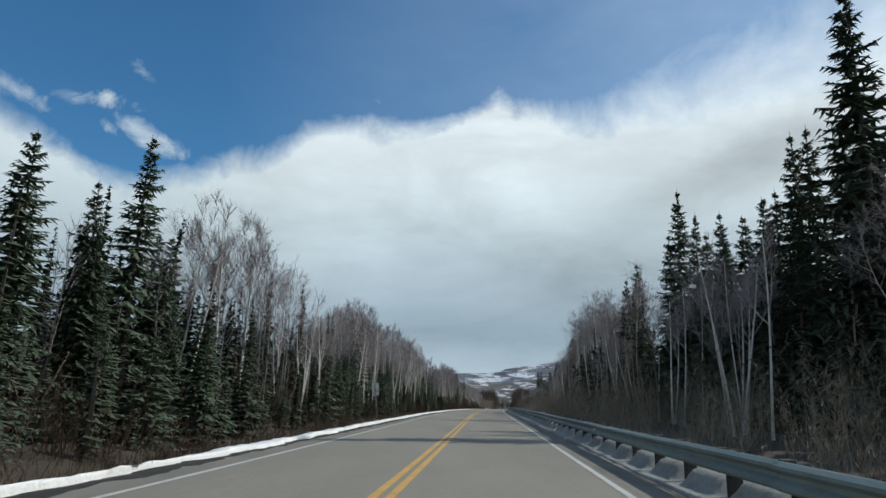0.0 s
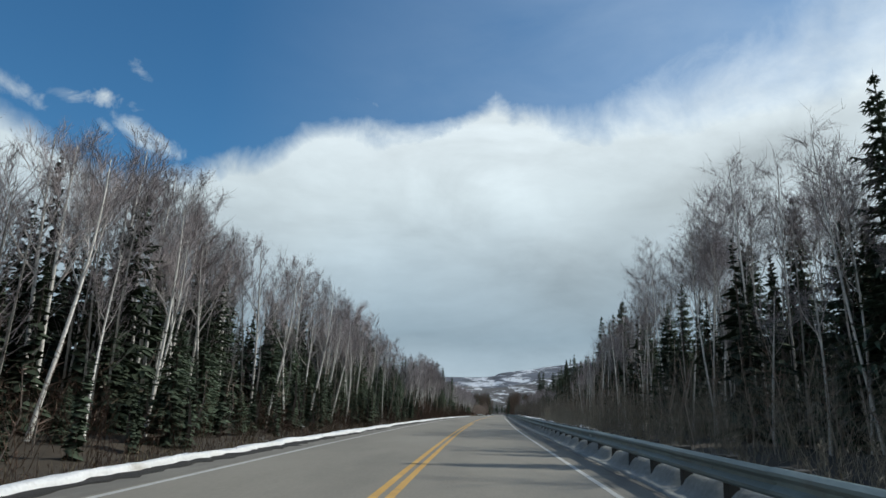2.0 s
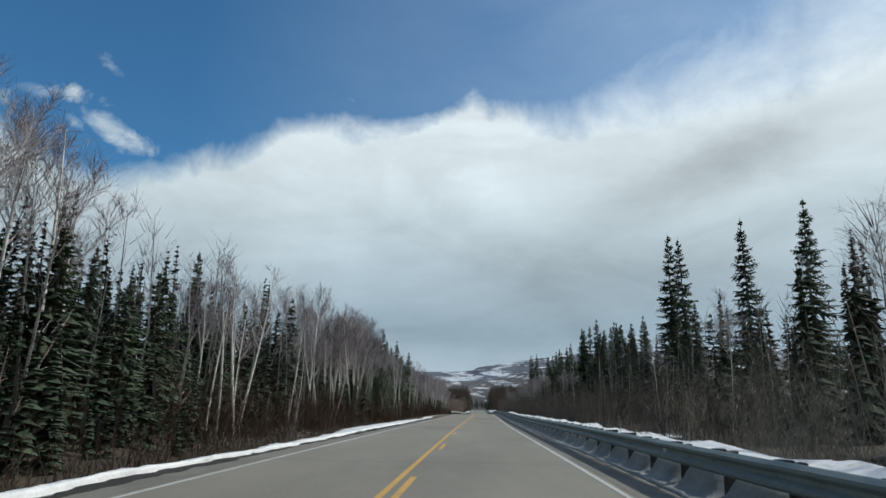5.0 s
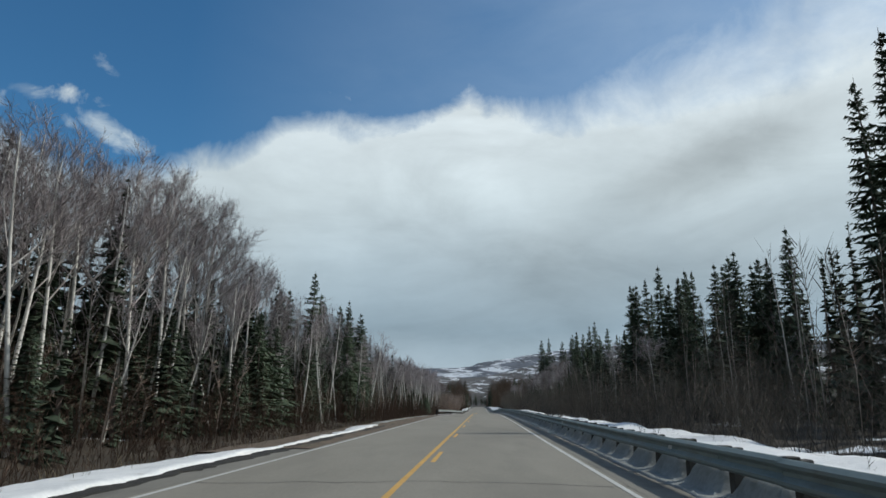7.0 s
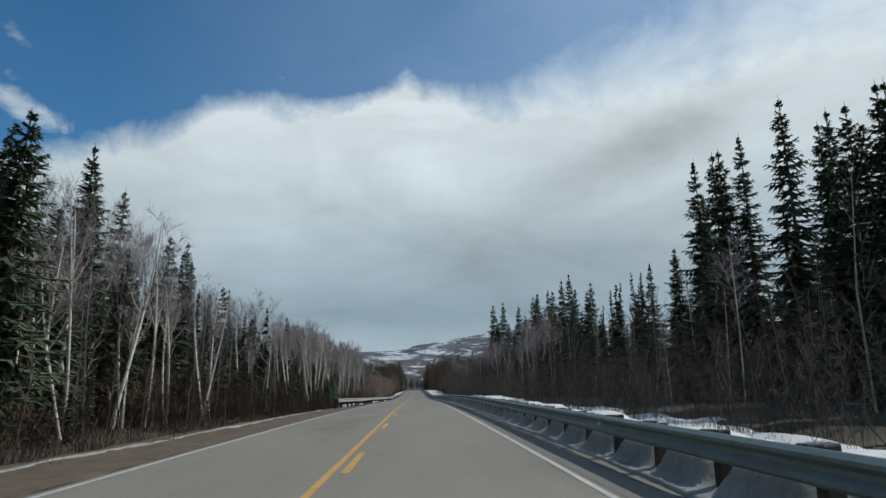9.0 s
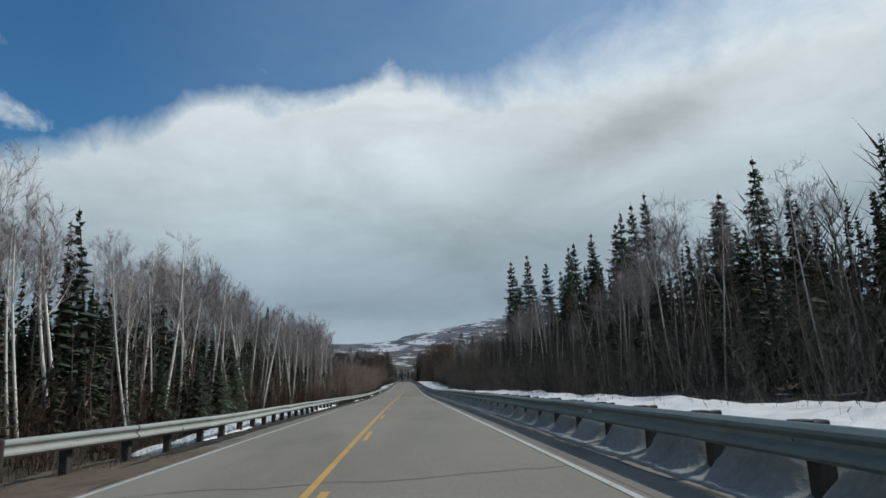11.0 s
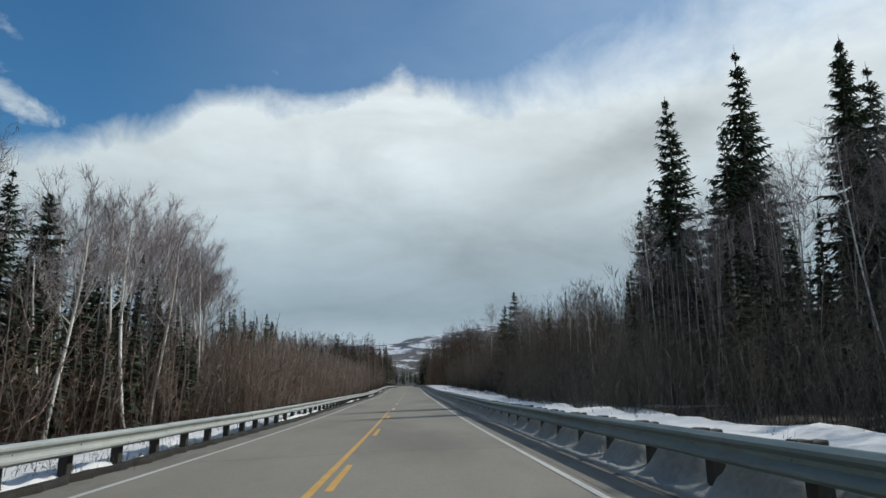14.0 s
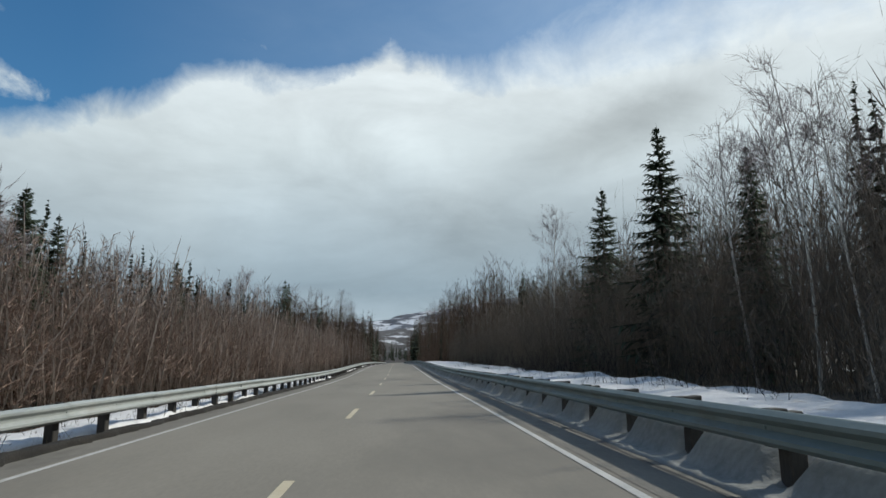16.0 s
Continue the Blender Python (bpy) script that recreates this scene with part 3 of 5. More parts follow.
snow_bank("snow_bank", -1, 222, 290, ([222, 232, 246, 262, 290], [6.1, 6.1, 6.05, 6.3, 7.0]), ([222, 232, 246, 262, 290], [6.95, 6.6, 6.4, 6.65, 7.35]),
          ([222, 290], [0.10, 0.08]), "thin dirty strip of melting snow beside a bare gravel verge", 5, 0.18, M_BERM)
snow_bank("snow_bank", -1, 296, 740, ([296, 740], [5.22, 5.22]), ([296, 343, 458, 740], [7.8, 9.0, 7.9, 8.0]),
          ([296, 330, 420, 740], [0.20, 0.24, 0.22, 0.24]), "snow strip behind the lit guard rail with dry stalks", 6, 0.6)
snow_bank("snow_bank", 1, -35, 112, ([-35, 112], [5.62, 5.62]), ([-35, 46, 90, 112], [6.6, 6.8, 7.2, 7.8]),
          ([-35, 60, 112], [0.42, 0.46, 0.58]), "shaded dirty snow ridge behind the guard rail posts", 8, 0.2, None, True)
snow_bank("snow_bank", 1, 108, 760, ([108, 760], [5.62, 5.62]), ([108, 128, 172, 188, 200, 225, 237, 246, 262, 290, 318, 343, 395, 425, 458, 760], [7.9, 8.8, 9.8, 9.9, 9.7, 9.2, 8.0, 8.0, 8.8, 10.6, 11.0, 10.2, 9.2, 11.4, 12.8, 10.4]),
          ([108, 330, 400, 458, 760], [0.58, 0.60, 0.58, 0.54, 0.5]), "broad level snow strip between guard rail and dark woods", 9, 0.28, None, True)

snow_bank("sod_ridge", -1, 291, 700, ([291, 700], [4.62, 4.66]), ([291, 700], [5.12, 5.10]),
          ([291, 296, 700], [0.05, 0.13, 0.13]), "ragged black ridge of sod and grit under the guard rail", 15, 0.10, M_SOD, False, "soil")
snow_bank("sod_ridge", -1, -35, 222, ([-35, 222], [4.36, 4.42]), ([-35, 60, 150, 222], [4.80, 4.9, 4.85, 5.0]),
          ([-35, 222], [0.035, 0.045]), "dark line of wet sod along the foot of the snow", 16, 0.08, M_SOD, False, "soil")


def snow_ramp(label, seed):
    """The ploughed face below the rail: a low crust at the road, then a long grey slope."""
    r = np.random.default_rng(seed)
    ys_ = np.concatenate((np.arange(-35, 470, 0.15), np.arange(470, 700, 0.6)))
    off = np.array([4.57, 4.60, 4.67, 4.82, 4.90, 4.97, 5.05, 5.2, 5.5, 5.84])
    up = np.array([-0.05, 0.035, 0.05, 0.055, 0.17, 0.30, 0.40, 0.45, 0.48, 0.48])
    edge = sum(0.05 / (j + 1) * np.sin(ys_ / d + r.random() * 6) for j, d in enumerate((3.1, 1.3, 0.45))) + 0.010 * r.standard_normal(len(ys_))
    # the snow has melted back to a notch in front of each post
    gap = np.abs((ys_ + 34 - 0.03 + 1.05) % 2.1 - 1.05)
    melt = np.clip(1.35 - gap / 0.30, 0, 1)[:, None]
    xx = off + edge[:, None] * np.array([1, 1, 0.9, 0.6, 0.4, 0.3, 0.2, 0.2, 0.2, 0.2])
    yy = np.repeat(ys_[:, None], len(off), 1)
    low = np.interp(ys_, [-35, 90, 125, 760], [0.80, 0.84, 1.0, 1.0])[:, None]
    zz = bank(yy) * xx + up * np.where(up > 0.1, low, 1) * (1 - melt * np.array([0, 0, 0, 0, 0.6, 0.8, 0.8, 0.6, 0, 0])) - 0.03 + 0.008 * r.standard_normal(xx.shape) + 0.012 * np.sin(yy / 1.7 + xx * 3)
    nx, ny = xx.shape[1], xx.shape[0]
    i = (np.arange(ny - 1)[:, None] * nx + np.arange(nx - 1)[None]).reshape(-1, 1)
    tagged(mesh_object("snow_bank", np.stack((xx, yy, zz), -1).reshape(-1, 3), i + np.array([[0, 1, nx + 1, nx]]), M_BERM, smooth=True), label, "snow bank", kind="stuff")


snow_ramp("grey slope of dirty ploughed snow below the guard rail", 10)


def wet_edge():
    """A thin dark line where the shoulder meets the ploughed snow."""
    r = np.random.default_rng(14)
    ys_ = np.arange(-35, 500, 0.4)
    x = 4.46 + sum(0.035 / (j + 1) * np.sin(ys_ / d + r.random() * 6) for j, d in enumerate((2.7, 1.1, 0.5)))
    w = 0.014 + 0.035 * r.random(len(ys_)) ** 2
    v = np.concatenate([np.stack((x + k * w, ys_, road_z(x, ys_) + 0.010), -1) for k in (-1, 1)])
    n = len(ys_)
    tagged(mesh_object("wet_edge", v, np.arange(n - 1)[:, None] + np.array([[0, n, n + 1, 1]]), M_TAR), "thin dark line at the foot of the snow", "grit", kind="structure")


wet_edge()


snow_bank("snow_bank", 1, 96, 430, ([96, 430], [8.1, 8.3]), ([96, 150, 300, 430], [10.2, 10.4, 11.2, 12.6]),
          ([96, 430], [0.12, 0.16]), "ragged old snow between the stems at the brush's foot", 12, 0.9)


# ---- guard rails ----
PROFILE = [(0.0, 0.405), (0.018, 0.412), (0.082, 0.455), (0.082, 0.495), (0.012, 0.555), (0.012, 0.605), (0.082, 0.660), (0.082, 0.700), (0.018, 0.743), (0.0, 0.750)]
PANEL, SPACING = 4.2, 2.1


def panel_mesh(mat):
    """One pressed W-beam panel with its bolt heads; the road is towards -x."""
    bm = bmesh.new()
    loops = []
    for y in (0.0, PANEL + 0.05):
        lap = -0.004 if y else 0.0
        front = [bm.verts.new((-d + lap, y, z)) for d, z in PROFILE]
        back = [bm.verts.new((-d + lap + 0.006, y, z)) for d, z in reversed(PROFILE)]
        loops.append(front + back)
    n = len(loops[0])
    for i in range(n):
        bm.faces.new((loops[0][i], loops[0][(i + 1) % n], loops[1][(i + 1) % n], loops[1][i]))
    for y in (0.03, 0.03 + SPACING):
        ring = bmesh.ops.create_cone(bm, cap_ends=True, segments=6, radius1=0.022, radius2=0.016, depth=0.02)["verts"]
        bmesh.ops.transform(bm, matrix=pose(-0.02, y, 0.58, 0, -90, 0), verts=ring)
    bmesh.ops.recalc_face_normals(bm, faces=bm.faces)
    me = bpy.data.meshes.new("rail_panel")
    bm.to_mesh(me)
    bm.free()
    me.materials.append(mat)
    return me


def post_mesh():
    bm = box_bm(0.18, 0.20, 1.79, (0, 0, -0.095), 0.014)
    for v in bm.verts:
        if v.co.z > 0.7:
            v.co.z += v.co.x * 0.12
    me = bpy.data.meshes.new("post")
    bm.to_mesh(me)
    bm.free()
    me.materials.append(M_POST)
    return me


def block_mesh():
    bm = box_bm(0.17, 0.19, 0.36, (0, 0, 0.58), 0.01)
    me = bpy.data.meshes.new("spacer_block")
    bm.to_mesh(me)
    bm.free()
    me.materials.append(M_POST)
    return me


PANELS, POST_ME, BLOCK_ME = {1: panel_mesh(M_SHADESTEEL), -1: panel_mesh(M_STEEL)}, post_mesh(), block_mesh()
bm_ = box_bm(0.012, 0.09, 0.075, (0, 0, 0), 0.003)
REFLECTOR_ME = bpy.data.meshes.new("reflector")
bm_.to_mesh(REFLECTOR_ME)
bm_.free()
REFLECTOR_ME.materials.append(M_SIGNBACK)


def child(name, me, parent, m):
    ob = new(name, me)
    ob.parent = parent
    ob.matrix_basis = m
    return ob


def guard_rail(side, y0, count, flare, label):
    """A W-beam rail on timber posts; flare: how many panels bend away from the road at its start."""
    root = thing("guard_rail", label, "guard rail", group="guard rails of the highway")
    face = 4.88
    for k in range(count):
        ya = y0 + k * PANEL
        off = [0.0, 0.0]
        if k < flare:
            off = [0.16 * (flare - k) ** 2, 0.16 * (flare - k - 1) ** 2]
        xa, xb = face + off[0], face + off[1]
        turn = math.degrees(math.atan2(xb - xa, PANEL))
        r = random.Random(k + 1000 * side)
        zb = float(bank(ya)) * side * face
        m = beside(side * xa, ya, zb + r.uniform(-0.008, 0.008), 0, 0, -side * turn)
        if side < 0:
            m = m @ pose(0, PANEL + 0.05, 0, 0, 0, 180)
        child("rail_panel", PANELS[side], root, m)
        for j in (0, 1):
            u = (0.015 + j * SPACING) / PANEL
            x, y = xa + (xb - xa) * u, ya + 0.03 + j * SPACING
            lean = r.uniform(-1.5, 1.5)
            child("post", POST_ME, root, beside(side * (x + 0.24), y, zb + r.uniform(-0.03, 0.02) - (0.09 if side < 0 else 0.055), lean, r.uniform(-1.2, 1.2), 0 if side > 0 else 180))
            child("spacer_block", BLOCK_ME, root, beside(side * (x + 0.088), y, zb))
        if k % 4 == 1:
            child("reflector", REFLECTOR_ME, root, beside(side * (face + off[0] - 0.03), ya + 0.4, zb + 0.58, 0, 0, 60))
    return root


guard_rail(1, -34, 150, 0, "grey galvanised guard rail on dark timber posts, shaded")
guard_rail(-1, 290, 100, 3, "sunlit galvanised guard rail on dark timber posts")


def far_rail(side, y0, y1, label):
    """The farthest stretch of rail, as one piece."""
    bm = bmesh.new()
    face, rows = side * 4.88, []
    for y in np.linspace(y0, y1, 24):
        dx, dz = float(road_x(y)), float(road_rise(y)) + 0.026 * face
        rows.append([bm.verts.new((face - side * d * 0.9 + dx, y, z + dz)) for d, z in PROFILE])
    for a, b in zip(rows, rows[1:]):
        for i in range(len(a) - 1):
            bm.faces.new((a[i], a[i + 1], b[i + 1], b[i]))
    y = y0 + 0.03
    while y < y1:
        box_bm(0.15, 0.19, 0.9, (side * 5.12 + float(road_x(y)), y, 0.3 + 0.026 * face + float(road_rise(y))), 0, bm)
        y += SPACING
    root = thing("guard_rail", label, "guard rail", group="guard rails of the highway", kind="stuff")
    part("rail_run", bm, M_SHADESTEEL if side > 0 else M_STEEL, root)


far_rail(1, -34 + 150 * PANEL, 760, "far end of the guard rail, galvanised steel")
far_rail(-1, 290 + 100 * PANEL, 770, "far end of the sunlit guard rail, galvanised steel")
# dark end piece where the far-side rail begins
end_piece = thing("rail_terminal", "dark buffered end piece of the guard rail", "rail terminal")
end_piece.matrix_basis = beside(-6.36, 289.9, 0.0)
part("end_plate", box_bm(0.42, 0.10, 0.62, (0, 0, 0.34), 0.03), M_POST, end_piece)
part("post", box_bm(0.16, 0.2, 1.3, (-0.06, 0.2, 0.0), 0.01), M_POST, end_piece)


# ---- road sign seen from behind ----
def road_sign():
    root = thing("road_sign", "back of two grey metal sign plates on a leaning post", "road sign")
    root.matrix_basis = beside(-8.6, 59.6, -0.7, -1.5, -6.0, 8)
    part("post", box_bm(0.11, 0.11, 3.7, (0, 0, 1.7), 0.01), M_GREYWOOD, root, "weathered timber post")
    up = part("upper_plate", box_bm(0.66, 0.012, 0.64, (0, 0.075, 3.17), 0.004), M_SIGNBACK, root)
    part("lower_plate", box_bm(0.58, 0.012, 0.42, (0.0, 0.075, 2.58), 0.004), M_SIGNBACK, root)
    for z in (2.5, 2.68, 3.0, 3.35):
        part("bracket", box_bm(0.5, 0.025, 0.05, (0, 0.062, z), 0.004), M_STEEL, root)
    return up


road_sign()


# ---- trees ----
def unit(v):
    return v / (np.linalg.norm(v, axis=-1, keepdims=True) + 1e-9)


def birch_template(seed, h=15.0, spread=0.2, clear=0.38, leaders=6, bend=0.5, label="", limbs=9, fork=8, fine=3, twig=0.0115, girth=0.108, rise=0.35):
    """A bare birch or aspen: a pale trunk that forks into rising leaders, with a domed brush of limbs and fine twigs."""
    r = np.random.default_rng(seed)
    root = thing("birch_tree", label, "birch tree", group="bare trees along the road")
    zt = np.linspace(-0.4, h * 0.93, 9)
    phase = r.random() * 6
    ax = np.stack((bend * np.sin(zt / h * 2.2 + phase) - bend * math.sin(phase), bend * np.cos(zt / h * 1.7 + phase) - bend * math.cos(phase), zt), -1)
    rad = girth * (1 - zt / h) ** 0.75 + 0.010
    rad[0] *= 1.25
    v, f = tubes(ax[None], rad[None], 7)
    mesh_object("trunk", v, f, M_BIRCH, root, smooth=True, bent=False)
    # leaders: out of the trunk, then up to a dome
    wide = h * spread
    u = (np.arange(leaders) + r.random(leaders)) / leaders
    z0 = h * (clear + (0.66 - clear) * u)
    base = np.stack([np.interp(z0, zt, ax[:, i]) for i in range(3)], -1)
    a = np.arange(leaders) * 2.4 + r.uniform(-0.5, 0.5, leaders)
    out = np.stack((np.cos(a), np.sin(a), np.zeros(leaders)), -1)
    far = wide * np.clip(1.05 - 0.55 * u + r.uniform(-0.15, 0.15, leaders), 0.2, 1.1)
    top = h * (0.985 - 0.27 * (far / wide) ** 2) * r.uniform(0.94, 1.0, leaders)
    tip = np.stack((ax[-1, 0] * 0.7 + out[:, 0] * far, ax[-1, 1] * 0.7 + out[:, 1] * far, top), -1)
    mid = base + (tip - base) * 0.5 + out * (far * 0.16)[:, None]
    low = base + (mid - base) * 0.5 + out * (far * 0.05)[:, None]
    p = np.stack((base, low, mid, (mid + tip) / 2 + out * (far * 0.04)[:, None], tip), 1)
    lr = np.interp(z0, zt, rad) * 0.55
    leads = tubes(p, lr[:, None] * np.array([1, 0.8, 0.55, 0.32, 0.1]), 4)
    # the trunk's own top counts as one more leader
    spine = np.stack([np.stack([np.interp(h * q, zt, ax[:, i]) for i in range(3)]) for q in (clear + 0.12, 0.62, 0.74, 0.84, 0.93)])
    p = np.concatenate((p, spine[None]))
    n1 = (leaders + 1) * limbs
    k = np.repeat(np.arange(leaders + 1), limbs)
    s = np.tile((np.arange(limbs) + 0.5) / limbs, leaders + 1) * 0.82 + 0.16 + r.uniform(-0.05, 0.05, n1)
    seg = np.clip((s * 4).astype(int), 0, 3)
    fr = (s * 4 - seg)[:, None]
    b1 = p[k, seg] * (1 - fr) + p[k, seg + 1] * fr
    along_ = unit(p[k, seg + 1] - p[k, seg])
    a1 = r.random(n1) * 2 * np.pi
    side = np.stack((np.cos(a1), np.sin(a1), np.zeros(n1)), -1)
    d1 = unit(along_ * 0.75 + side * r.uniform(0.45, 0.85, n1)[:, None] * (1.5 - 1.45 * rise) + np.array([0, 0, 0.5 * rise]))
    l1 = h * (0.155 - 0.085 * s) * r.uniform(0.7, 1.2, n1)
    m1 = b1 + d1 * (l1 * 0.5)[:, None]
    t1 = m1 + unit(d1 + np.array([0, 0, 1.3 * rise]) + 0.15 * r.standard_normal((n1, 3))) * (l1 * 0.5)[:, None]
    limb = joined(spikes(b1, m1 + (t1 - m1) * 0.2, 0.020 * (1.3 - s)), spikes(m1, t1, 0.014 * (1.3 - s)))
    v, f = joined(leads, (limb[0], np.array(limb[1])))
    mesh_object("branchwork", v, f, M_LIMB, root, bent=False)
    # side branches, and twigs on them
    n2 = n1 * fork
    k = np.repeat(np.arange(n1), fork)
    s = r.uniform(0.15, 1.0, n2)
    b2 = np.where(s[:, None] < 0.5, b1[k] + (m1 - b1)[k] * (s * 2)[:, None], m1[k] + (t1 - m1)[k] * (s * 2 - 1)[:, None])
    d2 = unit(unit(t1 - m1)[k] * 0.9 + 0.7 * unit(r.standard_normal((n2, 3))) + np.array([0, 0, rise]))
    l2 = l1[k] * r.uniform(0.35, 0.7, n2)
    t2 = b2 + d2 * l2[:, None]
    sv, sf = spikes(b2, t2, np.full(n2, twig))
    n3 = n2 * fine
    k = np.repeat(np.arange(n2), fine)
    s = r.uniform(0.15, 1.0, n3)
    b3 = b2[k] + (t2 - b2)[k] * s[:, None]
    d3 = unit(d2[k] + 0.85 * unit(r.standard_normal((n3, 3))) + np.array([0, 0, 0.4 * rise]))
    t3 = b3 + d3 * r.uniform(0.35, 0.95, n3)[:, None]
    tv, tf = spikes(b3, t3, np.full(n3, twig * 0.8))
    v, f = joined((sv, sf), (tv, tf))
    mesh_object("crown", v, f, M_TWIG, root, bent=False)
    return root


SHAPES = {}     # crowns of the spruce kinds, for stands too crowded to tell apart


def spruce_template(seed, h=16.0, spread=0.11, whorls=34, sparse=0.0, foot=0.08, label="", per=7, m=8, wide=0.95):
    """A spruce: straight trunk and whorls of drooping boughs with needle sprays."""
    r = np.random.default_rng(seed)
    root = thing("spruce_tree", label, "spruce tree", group="spruces along the road")
    zt = np.linspace(-0.4, h, 7)
    sway = 0.12 * np.sin(zt / h * 4 + r.random() * 6)
    ax = np.stack((sway, sway * 0.4, zt), -1)
    rad = 0.17 * (1 - zt / h) ** 0.9 + 0.012
    v, f = tubes(ax[None], rad[None], 6)
    mesh_object("trunk", v, f, M_SPRUCEBARK, root, smooth=True, bent=False)
    u = np.linspace(0, 1, whorls) ** 0.92
    u = np.clip(u + r.uniform(-0.008, 0.008, whorls), 0, 0.985)
    k = np.repeat(np.arange(whorls), per)
    n = len(k)
    uu = u[k] + r.uniform(-0.012, 0.012, n)
    z0 = h * (foot + (0.985 - foot) * uu)
    a = np.tile(np.arange(per) * 2 * np.pi / per, whorls) + (k * 0.7) + r.uniform(-0.35, 0.35, n)
    prof = (1 - uu) ** 0.85 * (0.65 + 0.35 * np.clip(uu * 5, 0, 1)) + 0.022
    length = h * spread * prof * r.uniform(0.6, 1.2, n) * (1 + 0.14 * np.sin(k * 2.4))
    length *= np.where(r.random(n) < sparse, 0.35, 1.0)
    out = np.stack((np.cos(a), np.sin(a), np.zeros(n)), -1)
    rise = np.interp(uu, [0, 0.5, 0.85, 1], [-0.42, -0.22, 0.10, 0.75])
    base = np.stack((np.zeros(n), np.zeros(n), z0), -1)
    mid = base + (out + np.array([0, 0, 1.0]) * rise[:, None]) * (length * 0.55)[:, None]
    tip = mid + (out + np.array([0, 0, 1.0]) * (rise + 0.28)[:, None]) * (length * 0.45)[:, None]
    b_in, b_out = spikes(base, mid + (tip - mid) * 0.15, 0.05 + length * 0.10, 0.45), spikes(mid - (mid - base) * 0.1, tip, 0.03 + length * 0.06, 0.5)
    kk = np.repeat(np.arange(n), m)
    s = np.tile(np.linspace(0.22, 0.98, m), n) + r.uniform(-0.05, 0.05, n * m)
    b = np.where(s[:, None] < 0.55, base[kk] + (mid - base)[kk] * (s / 0.55)[:, None], mid[kk] + (tip - mid)[kk] * ((s - 0.55) / 0.45)[:, None])
    side = np.cross(out[kk], np.array([0, 0, 1.0])) * np.where(np.arange(n * m) % 2, 1, -1)[:, None]
    d = unit(out[kk] * 0.75 + side * r.uniform(0.5, 1.1, n * m)[:, None] + np.array([0, 0, 1.0]) * r.uniform(-0.95, 0.15, n * m)[:, None])
    l3 = (0.06 + 0.12 * np.clip(length[kk] * 1.6, 0, 1) + 0.40 * length[kk] * (1.15 - s)) * r.uniform(0.8, 1.3, n * m)
    sv, sf = spikes(b - d * 0.05, b + d * (l3 * 1.1)[:, None], (0.03 + 0.20 * l3) * wide, 0.55)
    top_b = np.array([[0, 0, h - 0.9]]) + ax[-1] * np.array([1, 1, 0])
    cv, cf = spikes(top_b, top_b + np.array([[0, 0, 1.1]]), [0.04])
    v, f = joined(b_in, b_out, (sv, sf), (cv, cf))
    mesh_object("crown", v, f, M_NEEDLE, root, bent=False)
    SHAPES[id(root)] = (v, np.array(f))
    return root


BIRCHES = [birch_template(11, 15, 0.17, 0.44, 5, 0.5, "tall bare birch with pale trunk and fine grey twigs"),
           birch_template(12, 15, 0.225, 0.38, 7, 0.35, "broad bare birch with a dense rounded crown of twigs", 9, 8, 4),
           birch_template(13, 15, 0.13, 0.44, 4, 0.7, "slender bent birch, white trunk bare to half its height"),
           birch_template(14, 15, 0.16, 0.45, 5, 0.9, "leaning bare birch with whitish trunk among brush"),
           birch_template(15, 15, 0.19, 0.41, 6, 0.4, "bare aspen with steep grey limbs and brownish twigs", 9, 8, 4)]
SPRUCES = [spruce_template(21, 16, 0.20, 33, 0.0, 0.04, "tall dark green spruce with drooping boughs"),
           spruce_template(22, 16, 0.165, 34, 0.08, 0.05, "narrow dark spruce, pointed, standing above bare trees"),
           spruce_template(23, 16, 0.225, 32, 0.04, 0.03, "broad spruce with layered dark green boughs"),
           spruce_template(24, 16, 0.135, 35, 0.12, 0.06, "very narrow ragged black spruce"),
           spruce_template(25, 16, 0.175, 29, 0.15, 0.06, "thin-crowned spruce with gaps between its whorls")]
INNER_SPRUCES = [spruce_template(26, 16, 0.20, 26, 0.0, 0.03, "dark spruce standing in the shade of the stand", 5, 6, 1.35),
                 spruce_template(27, 16, 0.165, 28, 0.08, 0.03, "slim dark spruce half hidden among bare trees", 5, 6, 1.35)]
SLIM_BIRCHES = [birch_template(18, 15, 0.12, 0.46, 3, 0.7, "slim birch with a white trunk, bare to half its height", 7, 5, 4, 0.013),
                birch_template(19, 15, 0.10, 0.40, 3, 1.1, "slim leaning birch with a whitish trunk and short twigs", 7, 5, 4, 0.013)]
LEAN_BIRCHES = [birch_template(61, 15, 0.075, 0.34, 2, 0.45, "tall thin birch with one trunk and short sparse limbs", 15, 6, 3, 0.0105, 0.060, 0.08),
                birch_template(62, 15, 0.085, 0.38, 2, 0.75, "thin bent birch with a pale trunk and few fine twigs", 14, 6, 3, 0.0105, 0.056, 0.14),
                birch_template(63, 15, 0.11, 0.42, 3, 0.7, "bare birch with a narrow lacy crown of fine limbs", 13, 7, 3, 0.0105, 0.064, 0.1)]
SIZE = {id(o): 15.2 for o in BIRCHES + SLIM_BIRCHES + LEAN_BIRCHES} | {id(o): 16.0 for o in SPRUCES + INNER_SPRUCES}
USED = set()


